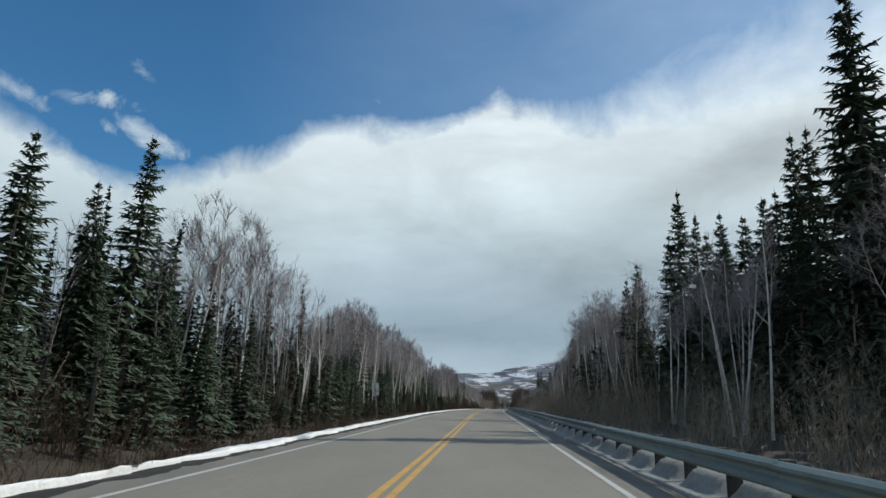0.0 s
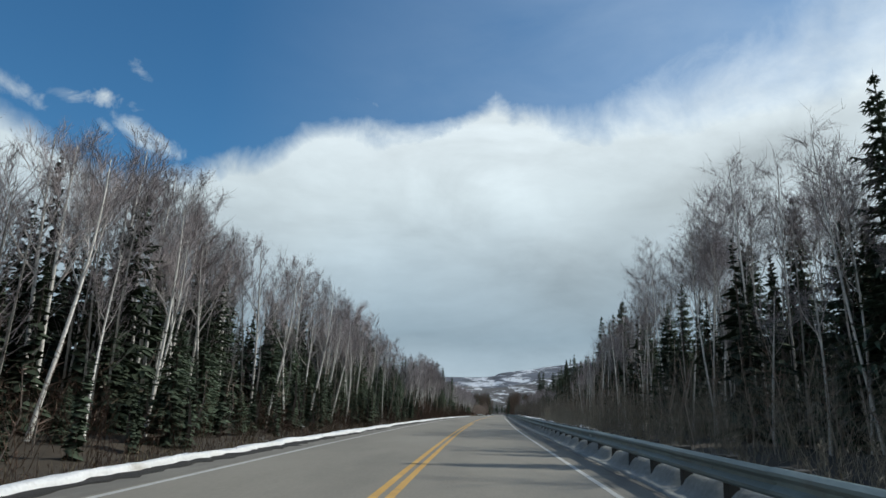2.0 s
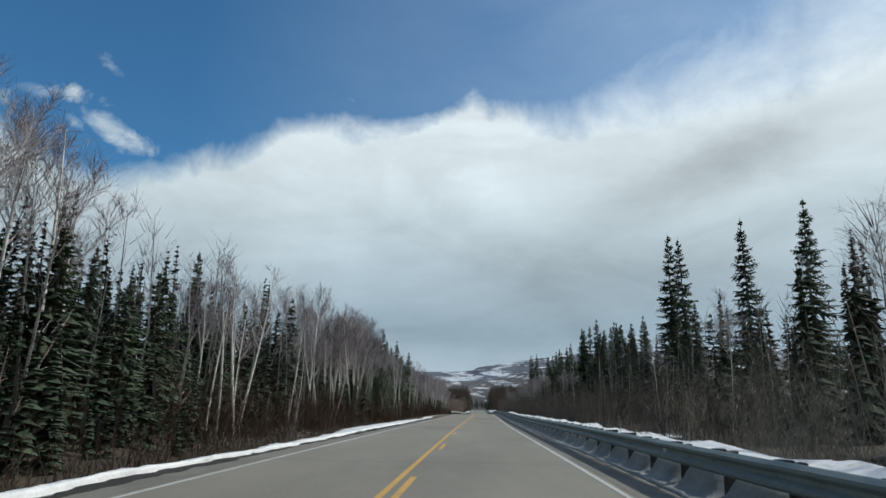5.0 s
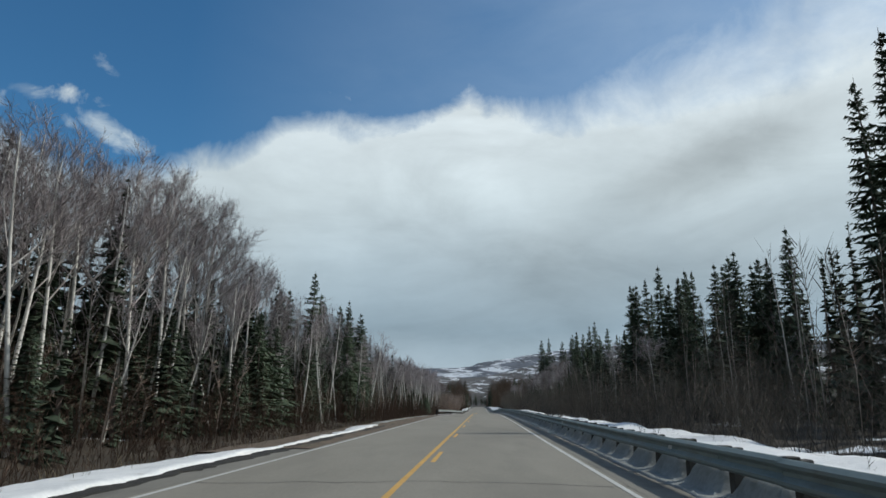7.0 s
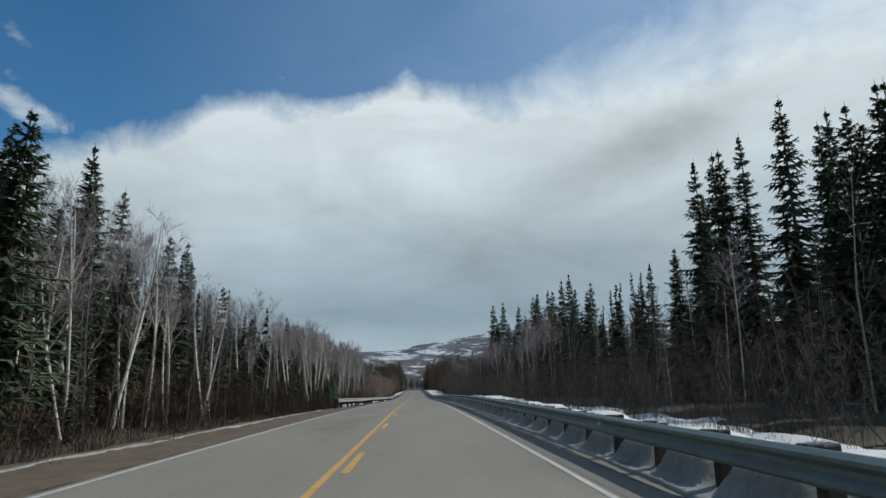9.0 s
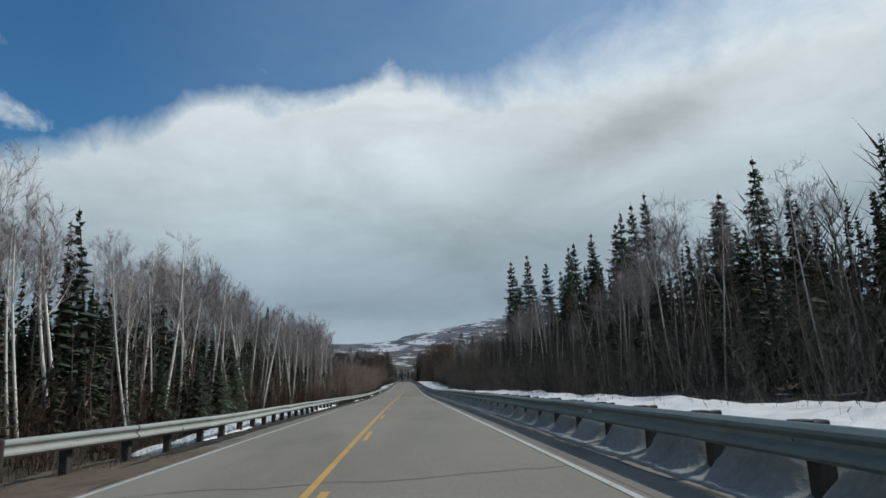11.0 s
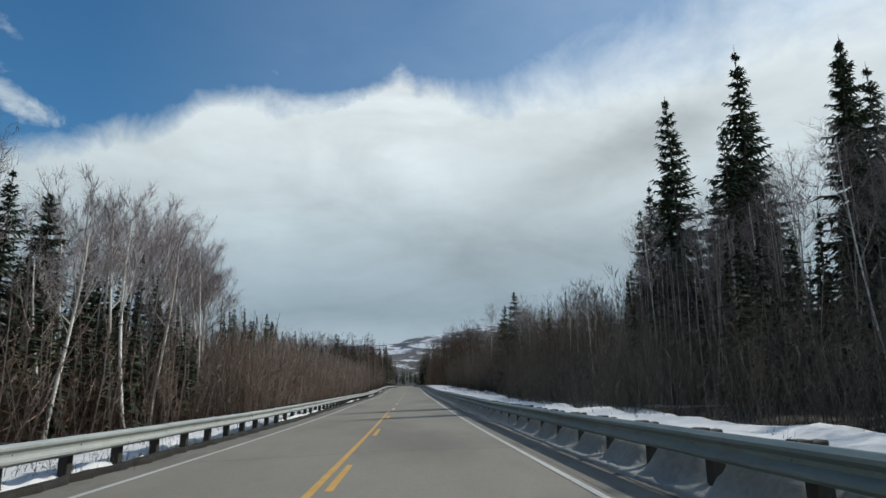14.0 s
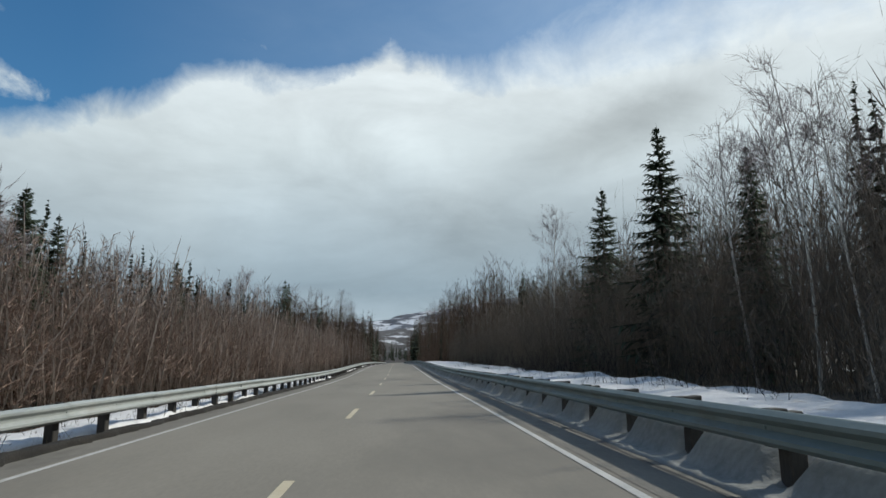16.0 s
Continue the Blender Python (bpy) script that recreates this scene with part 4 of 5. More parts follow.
def plant(templates, which, x, y, top, r, slim=1.0, lean=2.0):
    """Stands a tree of the given kind at x, y so that its tip is at the height top."""
    ob = templates[which % len(templates)]
    z = float(ground_z(np.array(x), np.array(y))) - 0.05
    s = (top - z) / SIZE[id(ob)]
    w = s ** 0.7 * slim
    m = pose(x + float(road_x(y)), y, z + float(road_rise(y)), r.uniform(-lean, lean), r.uniform(-lean, lean), r.uniform(0, 360)) @ Matrix.Diagonal((w, w, s, 1))
    if id(ob) not in USED:
        USED.add(id(ob))
        ob.matrix_basis = m
        return ob
    c = ob.scale
    return copy_thing(ob, m @ Matrix.Diagonal((1 / c[0], 1 / c[1], 1 / c[2], 1)))


# trees that stand out, as x, y, height of the tip, kind
# kinds: birches 0 to 4 (the thin ones of the right side repeat after 2), spruces 0 to 4
SPRUCE_RIGHT_NEAR = [
    (18.6, 28.6, 21.5, 0), (18.1, 32.5, 15.9, 1), (20, 26.3, 14.3, 0), (19.1, 39, 14.7, 1), (20, 42.2, 13.6, 3), (18.1, 45, 13.6, 1), (17, 51.9, 19, 1),
    (18.1, 70.6, 16.9, 1), (19.1, 75, 16.2, 1), (16.5, 125.2, 14, 3), (17.2, 129.2, 14.9, 3), (18.1, 118.2, 12.7, 2), (17.7, 130.4, 15.2, 0), (17.2, 137.1, 13.6, 3),
    (17.7, 46.7, 13.9, 1), (21, 34.8, 17.4, 0), (20, 56.9, 11.6, 3), (22, 62.5, 12.8, 1), (21, 79.9, 11.5, 3), (20, 100.8, 11.5, 2)]
SPRUCE_RIGHT_MID = [
    (31.5, 184.4, 21.4, 1), (33.3, 202, 24.8, 1), (33.8, 227.1, 28.8, 4), (31.5, 242.3, 16.8, 3), (31.5, 269.1, 20.8, 1), (31.5, 289.1, 21.2, 3), (27.7, 215.4, 26.3, 4),
    (28.2, 213.9, 18.3, 1), (27.7, 209, 15.2, 1), (28.2, 205.7, 14.8, 3), (27.7, 230.9, 16.7, 1), (27.7, 237.7, 14.9, 1), (26.7, 253.3, 17.6, 3), (26.8, 266.5, 21, 1),
    (24.1, 271.9, 19.1, 1), (24.8, 276.4, 20.3, 3), (25.8, 255.7, 17.1, 1), (25.8, 243.1, 16.2, 1), (25.8, 238.4, 15.8, 2), (25.3, 258.6, 17, 1)]
SPRUCE_RIGHT_FAR = [
    (24.8, 256.1, 14.7, 2), (24.8, 276.4, 15.8, 1), (24.8, 281.5, 13.8, 1), (24.8, 288.2, 13.7, 3), (25.8, 323.7, 14.6, 2),
    (23.1, 400.4, 25.0, 0), (24.2, 392.1, 24.8, 1), (31.8, 392.2, 26.2, 1), (36.9, 392.8, 24.7, 2), (34.0, 394.6, 27.3, 0), (38.0, 391.6, 23.2, 1), (44.8, 396.6, 28.9, 2),
    (27.4, 361.8, 21.6, 1), (30.3, 360.3, 22.6, 0), (32.3, 358.0, 24.6, 1), (33.5, 356.0, 25.6, 1), (27.0, 348.5, 20.9, 3), (25.0, 378.1, 15.2, 1),
    (22.8, 406.7, 19.4, 1)]
SPRUCE_RIGHT_FILL = [
    (26.2, 417.0, 20.2, 1), (24.4, 406.9, 20.7, 0), (25.5, 420.0, 14.0, 2), (30.0, 401.1, 24.8, 2), (26.5, 398.0, 19.5, 2), (28.5, 381.0, 19.0, 0), (26.0, 370.0, 17.5, 2),
    (30.0, 330.2, 17.6, 0), (28.0, 321.4, 17.6, 1), (29.0, 386.0, 20.5, 1), (33.0, 384.0, 21.0, 3), (35.5, 378.0, 21.0, 1), (31.0, 372.0, 20.0, 2), (39.0, 386.0, 22.0, 0)]
SPRUCE_RIGHT_END = [
    (22.9, 394.8, 16.1, 1), (22.9, 391.7, 18.7, 2), (14.7, 433.3, 13.5, 2), (14.8, 443.6, 12.9, 2), (15.3, 426.3, 10, 1), 
    (28.6, 540, 20, 1), (24.8, 579.1, 17.9, 3)]
BIRCH_RIGHT = [
    (16.2, 98.3, 17.1, 0), (16.2, 67.1, 15.7, 3), (16.2, 63.7, 15.6, 2), (16.2, 75.7, 14.8, 0), (16.2, 90.2, 16, 1), (16.2, 93.7, 16.4, 0), (15.7, 91.3, 15.7, 2),
    (16.2, 86.6, 17.4, 0), (16.2, 105.6, 16, 1), (16.2, 115.2, 16, 0), (16.2, 112.8, 16.5, 1), (16.7, 111.3, 13.7, 3), (16.2, 121, 13.9, 2), (16.2, 130.1, 13.2, 3),
    (16.2, 133.6, 13, 2), (16.2, 123.2, 13, 0), (17.2, 314.2, 12.7, 2), (17.2, 308.3, 11, 3), (17.2, 350.8, 12.6, 2), (17.2, 365.5, 13, 3)]
BIRCH_RIGHT_END = [
    (17.2, 360.7, 12, 0), (17.2, 392.7, 13.5, 1), (15.3, 401.1, 10.4, 3), (15.3, 408.8, 10.9, 0), (14.3, 455.4, 15, 1), (14.3, 421.9, 11.7, 2), (14.3, 419.5, 10.5, 3),
    (14.3, 425.4, 11.6, 2), (16.2, 149.3, 9.7, 3), (17.2, 167.7, 9.3, 2), (18.1, 187.2, 8.7, 3), (17.2, 236.6, 8.9, 2), (18.1, 259, 9.9, 3), (17.2, 300.3, 10.1, 2),
    (16.2, 45.8, 12.1, 3), (15.7, 37.5, 10.6, 2), (16.2, 25.3, 11.6, 3), (15.3, 54.2, 11.1, 3)]
SPRUCE_LEFT = [
    (-16.2, 21.9, 11.3, 0), (-16.2, 26.4, 10.9, 1), (-16.2, 29.5, 14.6, 4), (-16.7, 18.3, 9.2, 2), (-11.5, 55.1, 4.7, 2), (-11.5, 57.9, 5.1, 2), (-11.9, 59.1, 4.9, 1),
    (-11.5, 61.2, 5.4, 2), (-16.2, 88.1, 11, 3), (-16.7, 84.6, 9.8, 0), (-16.2, 116.4, 10.4, 3), (-16.2, 140.2, 11.2, 0), (-16.7, 261.7, 15, 1), (-16.2, 131.1, 12.5, 1),
    (-16.7, 139, 10.6, 3), (-16.2, 143, 11.4, 0), (-16.2, 164.4, 10.6, 3), (-17.2, 187.5, 9.6, 0), (-17.2, 192.1, 11.2, 1), (-17.2, 244.8, 15.4, 4)]
SPRUCE_LEFT_END = [
    (-17.2, 236, 11.9, 0), (-17.7, 252.7, 13.3, 4), (-21, 274.3, 16.4, 4), (-24.2, 298.1, 18.1, 1), (-20, 259.8, 15.7, 4), (-20, 259.6, 14.6, 1), (-18.1, 265, 13.8, 4),
    (-17.2, 354.6, 11.2, 3), (-17.2, 358.3, 10.9, 1), (-17.2, 364.1, 12.8, 3), (-17.2, 374.3, 12.5, 3), (-17.2, 378.8, 11.9, 3), (-17.2, 382.5, 11.7, 1), (-17.2, 370.5, 9.2, 3),
    (-17.2, 399.2, 9.7, 2), (-16.2, 433.4, 9.3, 2), (-16.2, 437, 9, 1), (-16.2, 505, 13.3, 3), (-15.3, 451.8, 8.1, 3), (-18.1, 348.6, 8.3, 0)]
BIRCH_LEFT = [
    (-16.4, 41, 15.1, 1), (-16.2, 33.1, 9.9, 0), (-16.2, 36.6, 10.7, 3), (-16.2, 48.1, 12.9, 0), (-16.2, 79.4, 13.7, 1), (-16.2, 44.9, 14.7, 1), (-16.2, 52.5, 12.5, 4),
    (-16.2, 60.4, 9.4, 3), (-16.2, 70.8, 9.1, 0), (-16.2, 74.4, 12.9, 0), (-16.2, 82.9, 14.4, 1), (-16.2, 92.4, 13.1, 4), (-15.7, 106.8, 14.4, 0), (-16.2, 133.7, 14, 1),
    (-15.3, 83.1, 12.1, 2), (-15.3, 85.8, 12, 4), (-15.3, 89, 12.7, 0), (-15.3, 96.1, 13.5, 1), (-15.3, 104.4, 14.1, 4), (-15.3, 114.4, 14.6, 0)]
BIRCH_LEFT_MID = [
    (-15.3, 128.9, 14.2, 4), (-15.3, 149.2, 12.6, 0), (-15.3, 107.7, 11.7, 3), (-15.3, 117.7, 13.1, 2), (-15.3, 126.8, 14.7, 0), (-15.3, 144.7, 12.6, 1), (-15.3, 188.9, 13.8, 0),
    (-16.2, 122.2, 13.5, 4), (-16.2, 135.9, 13, 1), (-16.2, 148.1, 13, 0), (-16.2, 191, 12.6, 4), (-16.2, 182.2, 12.2, 3), (-16.2, 198.9, 12.7, 1), (-16.2, 205.5, 14, 1),
    (-16.2, 213.5, 11.8, 0), (-17.2, 228.9, 13.8, 3), (-17.2, 250.4, 13.3, 2), (-17.2, 234, 11.9, 0), (-19.1, 261.8, 13.8, 2), (-19.1, 266.1, 13.4, 3)]
BIRCH_LEFT_END = [
    (-19.1, 275.2, 14.4, 0), (-19.1, 306.8, 14.1, 1), (-19.1, 342.9, 14.7, 0), (-17.2, 319.4, 12.2, 1), (-17.2, 325, 11.9, 0), (-17.2, 328.4, 12.3, 4), (-17.2, 331.8, 13, 1),
    (-17.2, 337.4, 14.2, 1), (-17.2, 347.8, 13.4, 0), (-17.2, 369.7, 13.9, 0), (-17.2, 395.7, 15.3, 1), (-17.2, 341.7, 13.8, 3), (-17.2, 350.4, 13.5, 0), (-17.2, 373.1, 14.1, 2),
    (-17.2, 376.6, 14.1, 0), (-17.2, 388.6, 14.1, 1), (-17.2, 399.5, 15.5, 1), (-17.2, 391.9, 13.9, 0), (-15.3, 472.1, 11.8, 0), (-15.3, 431.1, 8.7, 2), (-15.3, 441.5, 8.7, 3)]
SPRUCE_RIGHT_MORE = [
    (25.8, 236.4, 16, 1), (25.8, 232.8, 14.4, 2), (26.8, 233.7, 13.4, 3), (25.8, 230.6, 13.3, 1), (26.4, 249.4, 13.1, 3), (26.8, 257.1, 17.6, 1), (19.1, 27.5, 12.9, 0),
    (19.6, 22.9, 13.4, 0), (18.6, 35.5, 13, 1), (19.1, 41, 12.3, 1)]
SPRUCE_LEFT_MORE = [
    (-17.2, 275.1, 13, 4), (-18.1, 281.8, 12.5, 3), (-16.2, 10.3, 8.6, 0), (-15.3, 13.7, 9.1, 2), (-15.7, 31.9, 9.7, 0), (-14.3, 23.8, 7.7, 2), (-17.2, 146.7, 8.6, 0),
    (-15.7, 153.2, 8.1, 1), (-17.3, 170.8, 8.5, 0), (-16.8, 177.3, 7.6, 2), (-16.2, 200.8, 9.6, 3), (-17.3, 218.5, 9.2, 0), (-17.3, 225.2, 10.3, 1), (-14.8, 121.7, 7.7, 0),
    (-14.3, 110.4, 7.2, 2), (-14.3, 100.6, 7.6, 0), (-14.8, 128.4, 8.2, 1), (-14.3, 135.3, 7.2, 2)]
SPRUCE_LEFT_FILL = [
    (-10.6, 315.0, 3.2, 2), (-10.4, 318.5, 3.7, 2), (-10.8, 323.5, 3.4, 0), (-11.2, 311.0, 3.0, 2), (-12.0, 329.0, 4.2, 2), (-17.0, 356.2, 11.0, 1), (-17.0, 359.9, 10.7, 3),
    (-13.0, 249.5, 11.5, 0), (-13.6, 247.0, 10.0, 2), (-14.2, 243.5, 9.0, 0), (-14.6, 255.0, 9.4, 2), (-14.4, 262.0, 8.8, 1),
    (-16.8, 223.4, 8.0, 2), (-16.4, 227.6, 8.6, 2), (-16.8, 232.4, 10.4, 2), (-16.0, 225.5, 7.0, 0), (-17.5, 229.5, 9.2, 0), (-16.5, 384.4, 11.2, 2), (-16.5, 418.0, 9.3, 1), (-16.0, 433.8, 9.6, 2), (-15.0, 418.8, 8.2, 0), (-14.0, 421.3, 9.2, 3), (-14.0, 447.4, 8.2, 2), (-14.0, 488.5, 11.8, 1)]
SPRUCE_RIGHT_GAPS = [
    (20.0, 88.4, 14.6, 1), (20.5, 82.6, 12.6, 3), (19.5, 93.5, 13.0, 0), (20.0, 97.0, 14.2, 1),     (24.9, 271.4, 19.3, 1), (25.8, 270.5, 20.0, 3), (30.6, 267.0, 20.6, 1), (32.0, 255.7, 18.8, 0), (30.0, 251.2, 15.1, 1), (19.0, 35.8, 17.1, 1), (20.0, 31.2, 15.5, 0), (17.5, 103.4, 12.2, 1), (18.0, 101.0, 10.5, 3), (17.8, 109.0, 11.5, 2), (19.5, 48.6, 16.2, 1), (19.5, 44.9, 14.8, 0), (19.5, 41.8, 15.1, 2), (19.5, 51.6, 12.2, 2), (18.0, 58.2, 16.9, 1), (19.0, 54.0, 17.7, 3), (18.0, 76.2, 16.1, 1), (17.5, 79.5, 10.4, 2)]
BIRCH_LEFT_FILL = [
    (-15.0, 197.0, 10.2, 1), (-15.2, 198.3, 11.1, 4), (-14.8, 199.4, 11.8, 1), (-15.0, 201.0, 12.2, 0), (-15.4, 203.7, 12.2, 4), (-15.0, 205.8, 13.3, 1), (-15.0, 208.4, 13.6, 1),
    (-15.3, 210.2, 13.4, 4), (-15.5, 212.0, 14.4, 1), (-15.5, 214.2, 13.4, 1), (-15.2, 217.6, 11.2, 0), (-15.2, 221.0, 11.6, 4), (-15.5, 224.1, 12.0, 0),
    (-17.2, 408.3, 13.3, 1), (-16.5, 409.4, 12.6, 0), (-18.0, 407.0, 14.6, 4), (-17.2, 404.5, 14.7, 1), (-17.0, 410.6, 12.4, 4), (-17.4, 402.0, 15.0, 1),
    (-15.5, 74.0, 12.6, 1), (-15.5, 77.3, 13.6, 1), (-15.3, 80.5, 14.0, 4)]
BIRCH_RIGHT_FILL = [
    (17.5, 88.0, 17.4, 2), (17.5, 84.5, 16.8, 0), (17.5, 91.5, 18.0, 1), (17.6, 95.0, 17.5, 2), (18.0, 81.5, 15.5, 2), (18.0, 79.0, 14.6, 0), (18.5, 98.8, 17.5, 2), (19.0, 102.5, 16.5, 2), (19.0, 86.0, 16.0, 2),
    (17.5, 325.0, 10.2, 0), (22.0, 331.0, 12.9, 2), (22.0, 329.4, 12.4, 0), (19.0, 324.4, 10.8, 2), (17.0, 321.9, 9.7, 0), (19.0, 322.2, 11.3, 1),
    (18.0, 319.2, 11.0, 2), (21.0, 323.5, 12.6, 0), (17.0, 336.0, 8.2, 2), (20.5, 338.5, 10.0, 1)]
BIRCH_RIGHT_MORE = [
    (20.0, 329.7, 10.8, 1), (20.0, 318.8, 14.3, 0), (19.5, 333.0, 10.2, 4),
    (16.5, 104.8, 16.9, 1), (16.5, 115.5, 17.0, 1), (16.5, 109.7, 14.3, 4), (20.0, 381.1, 13.6, 1), (20.0, 376.1, 13.0, 1), (20.0, 384.0, 12.0, 0), (20.0, 390.2, 13.2, 4), (21.0, 364.1, 14.1, 1), (21.0, 370.2, 13.2, 0),
    (21.0, 376.5, 14.2, 1), (20.5, 386.5, 14.0, 1), (21.5, 393.0, 15.0, 4), (18.5, 388.0, 11.0, 3), (18.5, 372.0, 11.0, 2), (16.5, 77.0, 13.1, 1)]
pick = random.Random(5)
for row in (SPRUCE_RIGHT_NEAR, SPRUCE_RIGHT_MID, SPRUCE_RIGHT_FAR, SPRUCE_RIGHT_FILL, SPRUCE_RIGHT_END, SPRUCE_RIGHT_MORE, SPRUCE_RIGHT_GAPS, SPRUCE_LEFT, SPRUCE_LEFT_END, SPRUCE_LEFT_MORE, SPRUCE_LEFT_FILL):
    for x, y, top, kind in row:
        plant(SPRUCES, kind, x, y, top, pick, 1.0, 1.2)
for row in (BIRCH_LEFT, BIRCH_LEFT_MID, BIRCH_LEFT_END, BIRCH_LEFT_FILL):
    for x, y, top, kind in row:
        plant(BIRCHES, kind, x, y, top, pick, 1.0, 2.5)
for row in (BIRCH_RIGHT, BIRCH_RIGHT_END, BIRCH_RIGHT_FILL, BIRCH_RIGHT_MORE):
    for x, y, top, kind in row:
        plant(LEAN_BIRCHES, kind, x, y, top, pick, 0.95, 3.0)

# the stand's other trees: side, stretch of y, nearest and farthest x, how many birches and spruces, their heights
STANDS = [
    (-1, 4, 32, 13, 20, 3, 10, (7, 10.5)), (-1, 30, 56, 16, 23, 14, 7, (8.5, 12.5)), (-1, 56, 80, 14, 21, 16, 8, (7.5, 12)), (-1, 80, 152, 14.5, 22, 32, 16, (8.5, 12.5)),
    (-1, 152, 224, 14.5, 22, 34, 14, (8, 12)), (-1, 224, 292, 15.5, 23, 22, 16, (9, 13)), (-1, 292, 402, 16.5, 23, 44, 14, (9, 13)), (-1, 402, 510, 17, 24, 6, 6, (6, 8.5))]
STANDS_RIGHT = [
    (1, 6, 70, 15.5, 22, 6, 14, (8, 13)), (1, 70, 144, 15, 22, 22, 12, (9, 12.5)), (1, 144, 300, 18, 26, 12, 14, (8, 12)), (1, 300, 398, 18, 24, 14, 14, (8, 12)),
    (1, 412, 520, 17, 24, 14, 5, (7, 10.5))]
SHADED = []     # spruces deep in the stand: kind, x, y, height, breadth
INNER = []      # birches too crowded to tell apart: x, y, height
for side, y0, y1, xa, xb, nb, ns, (ha, hb) in STANDS + STANDS_RIGHT:
    INNER += [(side * pick.uniform(xa, xb), pick.uniform(y0, y1), pick.uniform(ha, hb)) for k in range(nb)]
    SHADED += [(pick.randrange(2), side * pick.uniform(xa, xb), pick.uniform(y0, y1), pick.uniform(ha - 3.5, hb - 1.5), pick.uniform(0.95, 1.25)) for k in range(ns)]


def spruce_stand(rows, label):
    """Spruces deep in the shade of the stand, joined."""
    r = np.random.default_rng(160)
    pieces = []
    for which, x, y, top, slim in rows:
        v, f = SHAPES[id(INNER_SPRUCES[which])]
        z = float(ground_z(np.array(x), np.array(y))) - 0.05
        up = (top - z) / 16.0
        w = up ** 0.7 * slim
        a = r.random() * 6.28
        turned = np.stack((v[:, 0] * math.cos(a) - v[:, 1] * math.sin(a), v[:, 0] * math.sin(a) + v[:, 1] * math.cos(a), v[:, 2]), -1)
        pieces.append((turned * np.array([w, w, up]) + np.array([x, y, z]), f))
    tagged(mesh_object("spruce_stand", *joined(*pieces), M_SHADENEEDLE), label, "woods", kind="stuff")


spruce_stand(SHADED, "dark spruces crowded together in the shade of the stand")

# slim birches in front of the darker trees
for k in range(90):
    plant(SLIM_BIRCHES, pick.randrange(2), -pick.uniform(11.8, 14.4), pick.uniform(44, 300), pick.uniform(6.5, 10.8), pick, pick.uniform(0.85, 1.1), 3.5)
for k in range(46):
    plant(SLIM_BIRCHES, pick.randrange(2), -pick.uniform(11.8, 15.2), pick.uniform(303, 400), pick.uniform(7.5, 11.5), pick, pick.uniform(0.9, 1.15), 3.0)
for k in range(34):
    plant(SLIM_BIRCHES, pick.randrange(2), pick.uniform(13.5, 16.5), pick.uniform(24, 148), pick.uniform(7.0, 11.0), pick, pick.uniform(0.75, 1.0), 4.5)

# young spruces in the brush in front of the stand
for k in range(46):
    plant(INNER_SPRUCES, pick.randrange(2), -pick.uniform(9.5, 14.5), pick.uniform(2, 150), pick.uniform(1.6, 5.0), pick, pick.uniform(1.0, 1.3), 2.0)
for k in range(12):
    plant(INNER_SPRUCES, pick.randrange(2), -pick.uniform(12, 15.5), pick.uniform(150, 330), pick.uniform(2.5, 5.5), pick, pick.uniform(1.0, 1.3), 2.0)

for k in range(34):
    plant(INNER_SPRUCES, pick.randrange(2), -pick.uniform(13.2, 15.8), pick.uniform(84, 165), pick.uniform(4.5, 7.8), pick, pick.uniform(1.1, 1.4), 2.0)
for k in range(9):
    plant(INNER_SPRUCES, pick.randrange(2), -pick.uniform(12.4, 14.5), pick.uniform(214, 238), pick.uniform(4.0, 7.5), pick, pick.uniform(1.1, 1.4), 2.0)


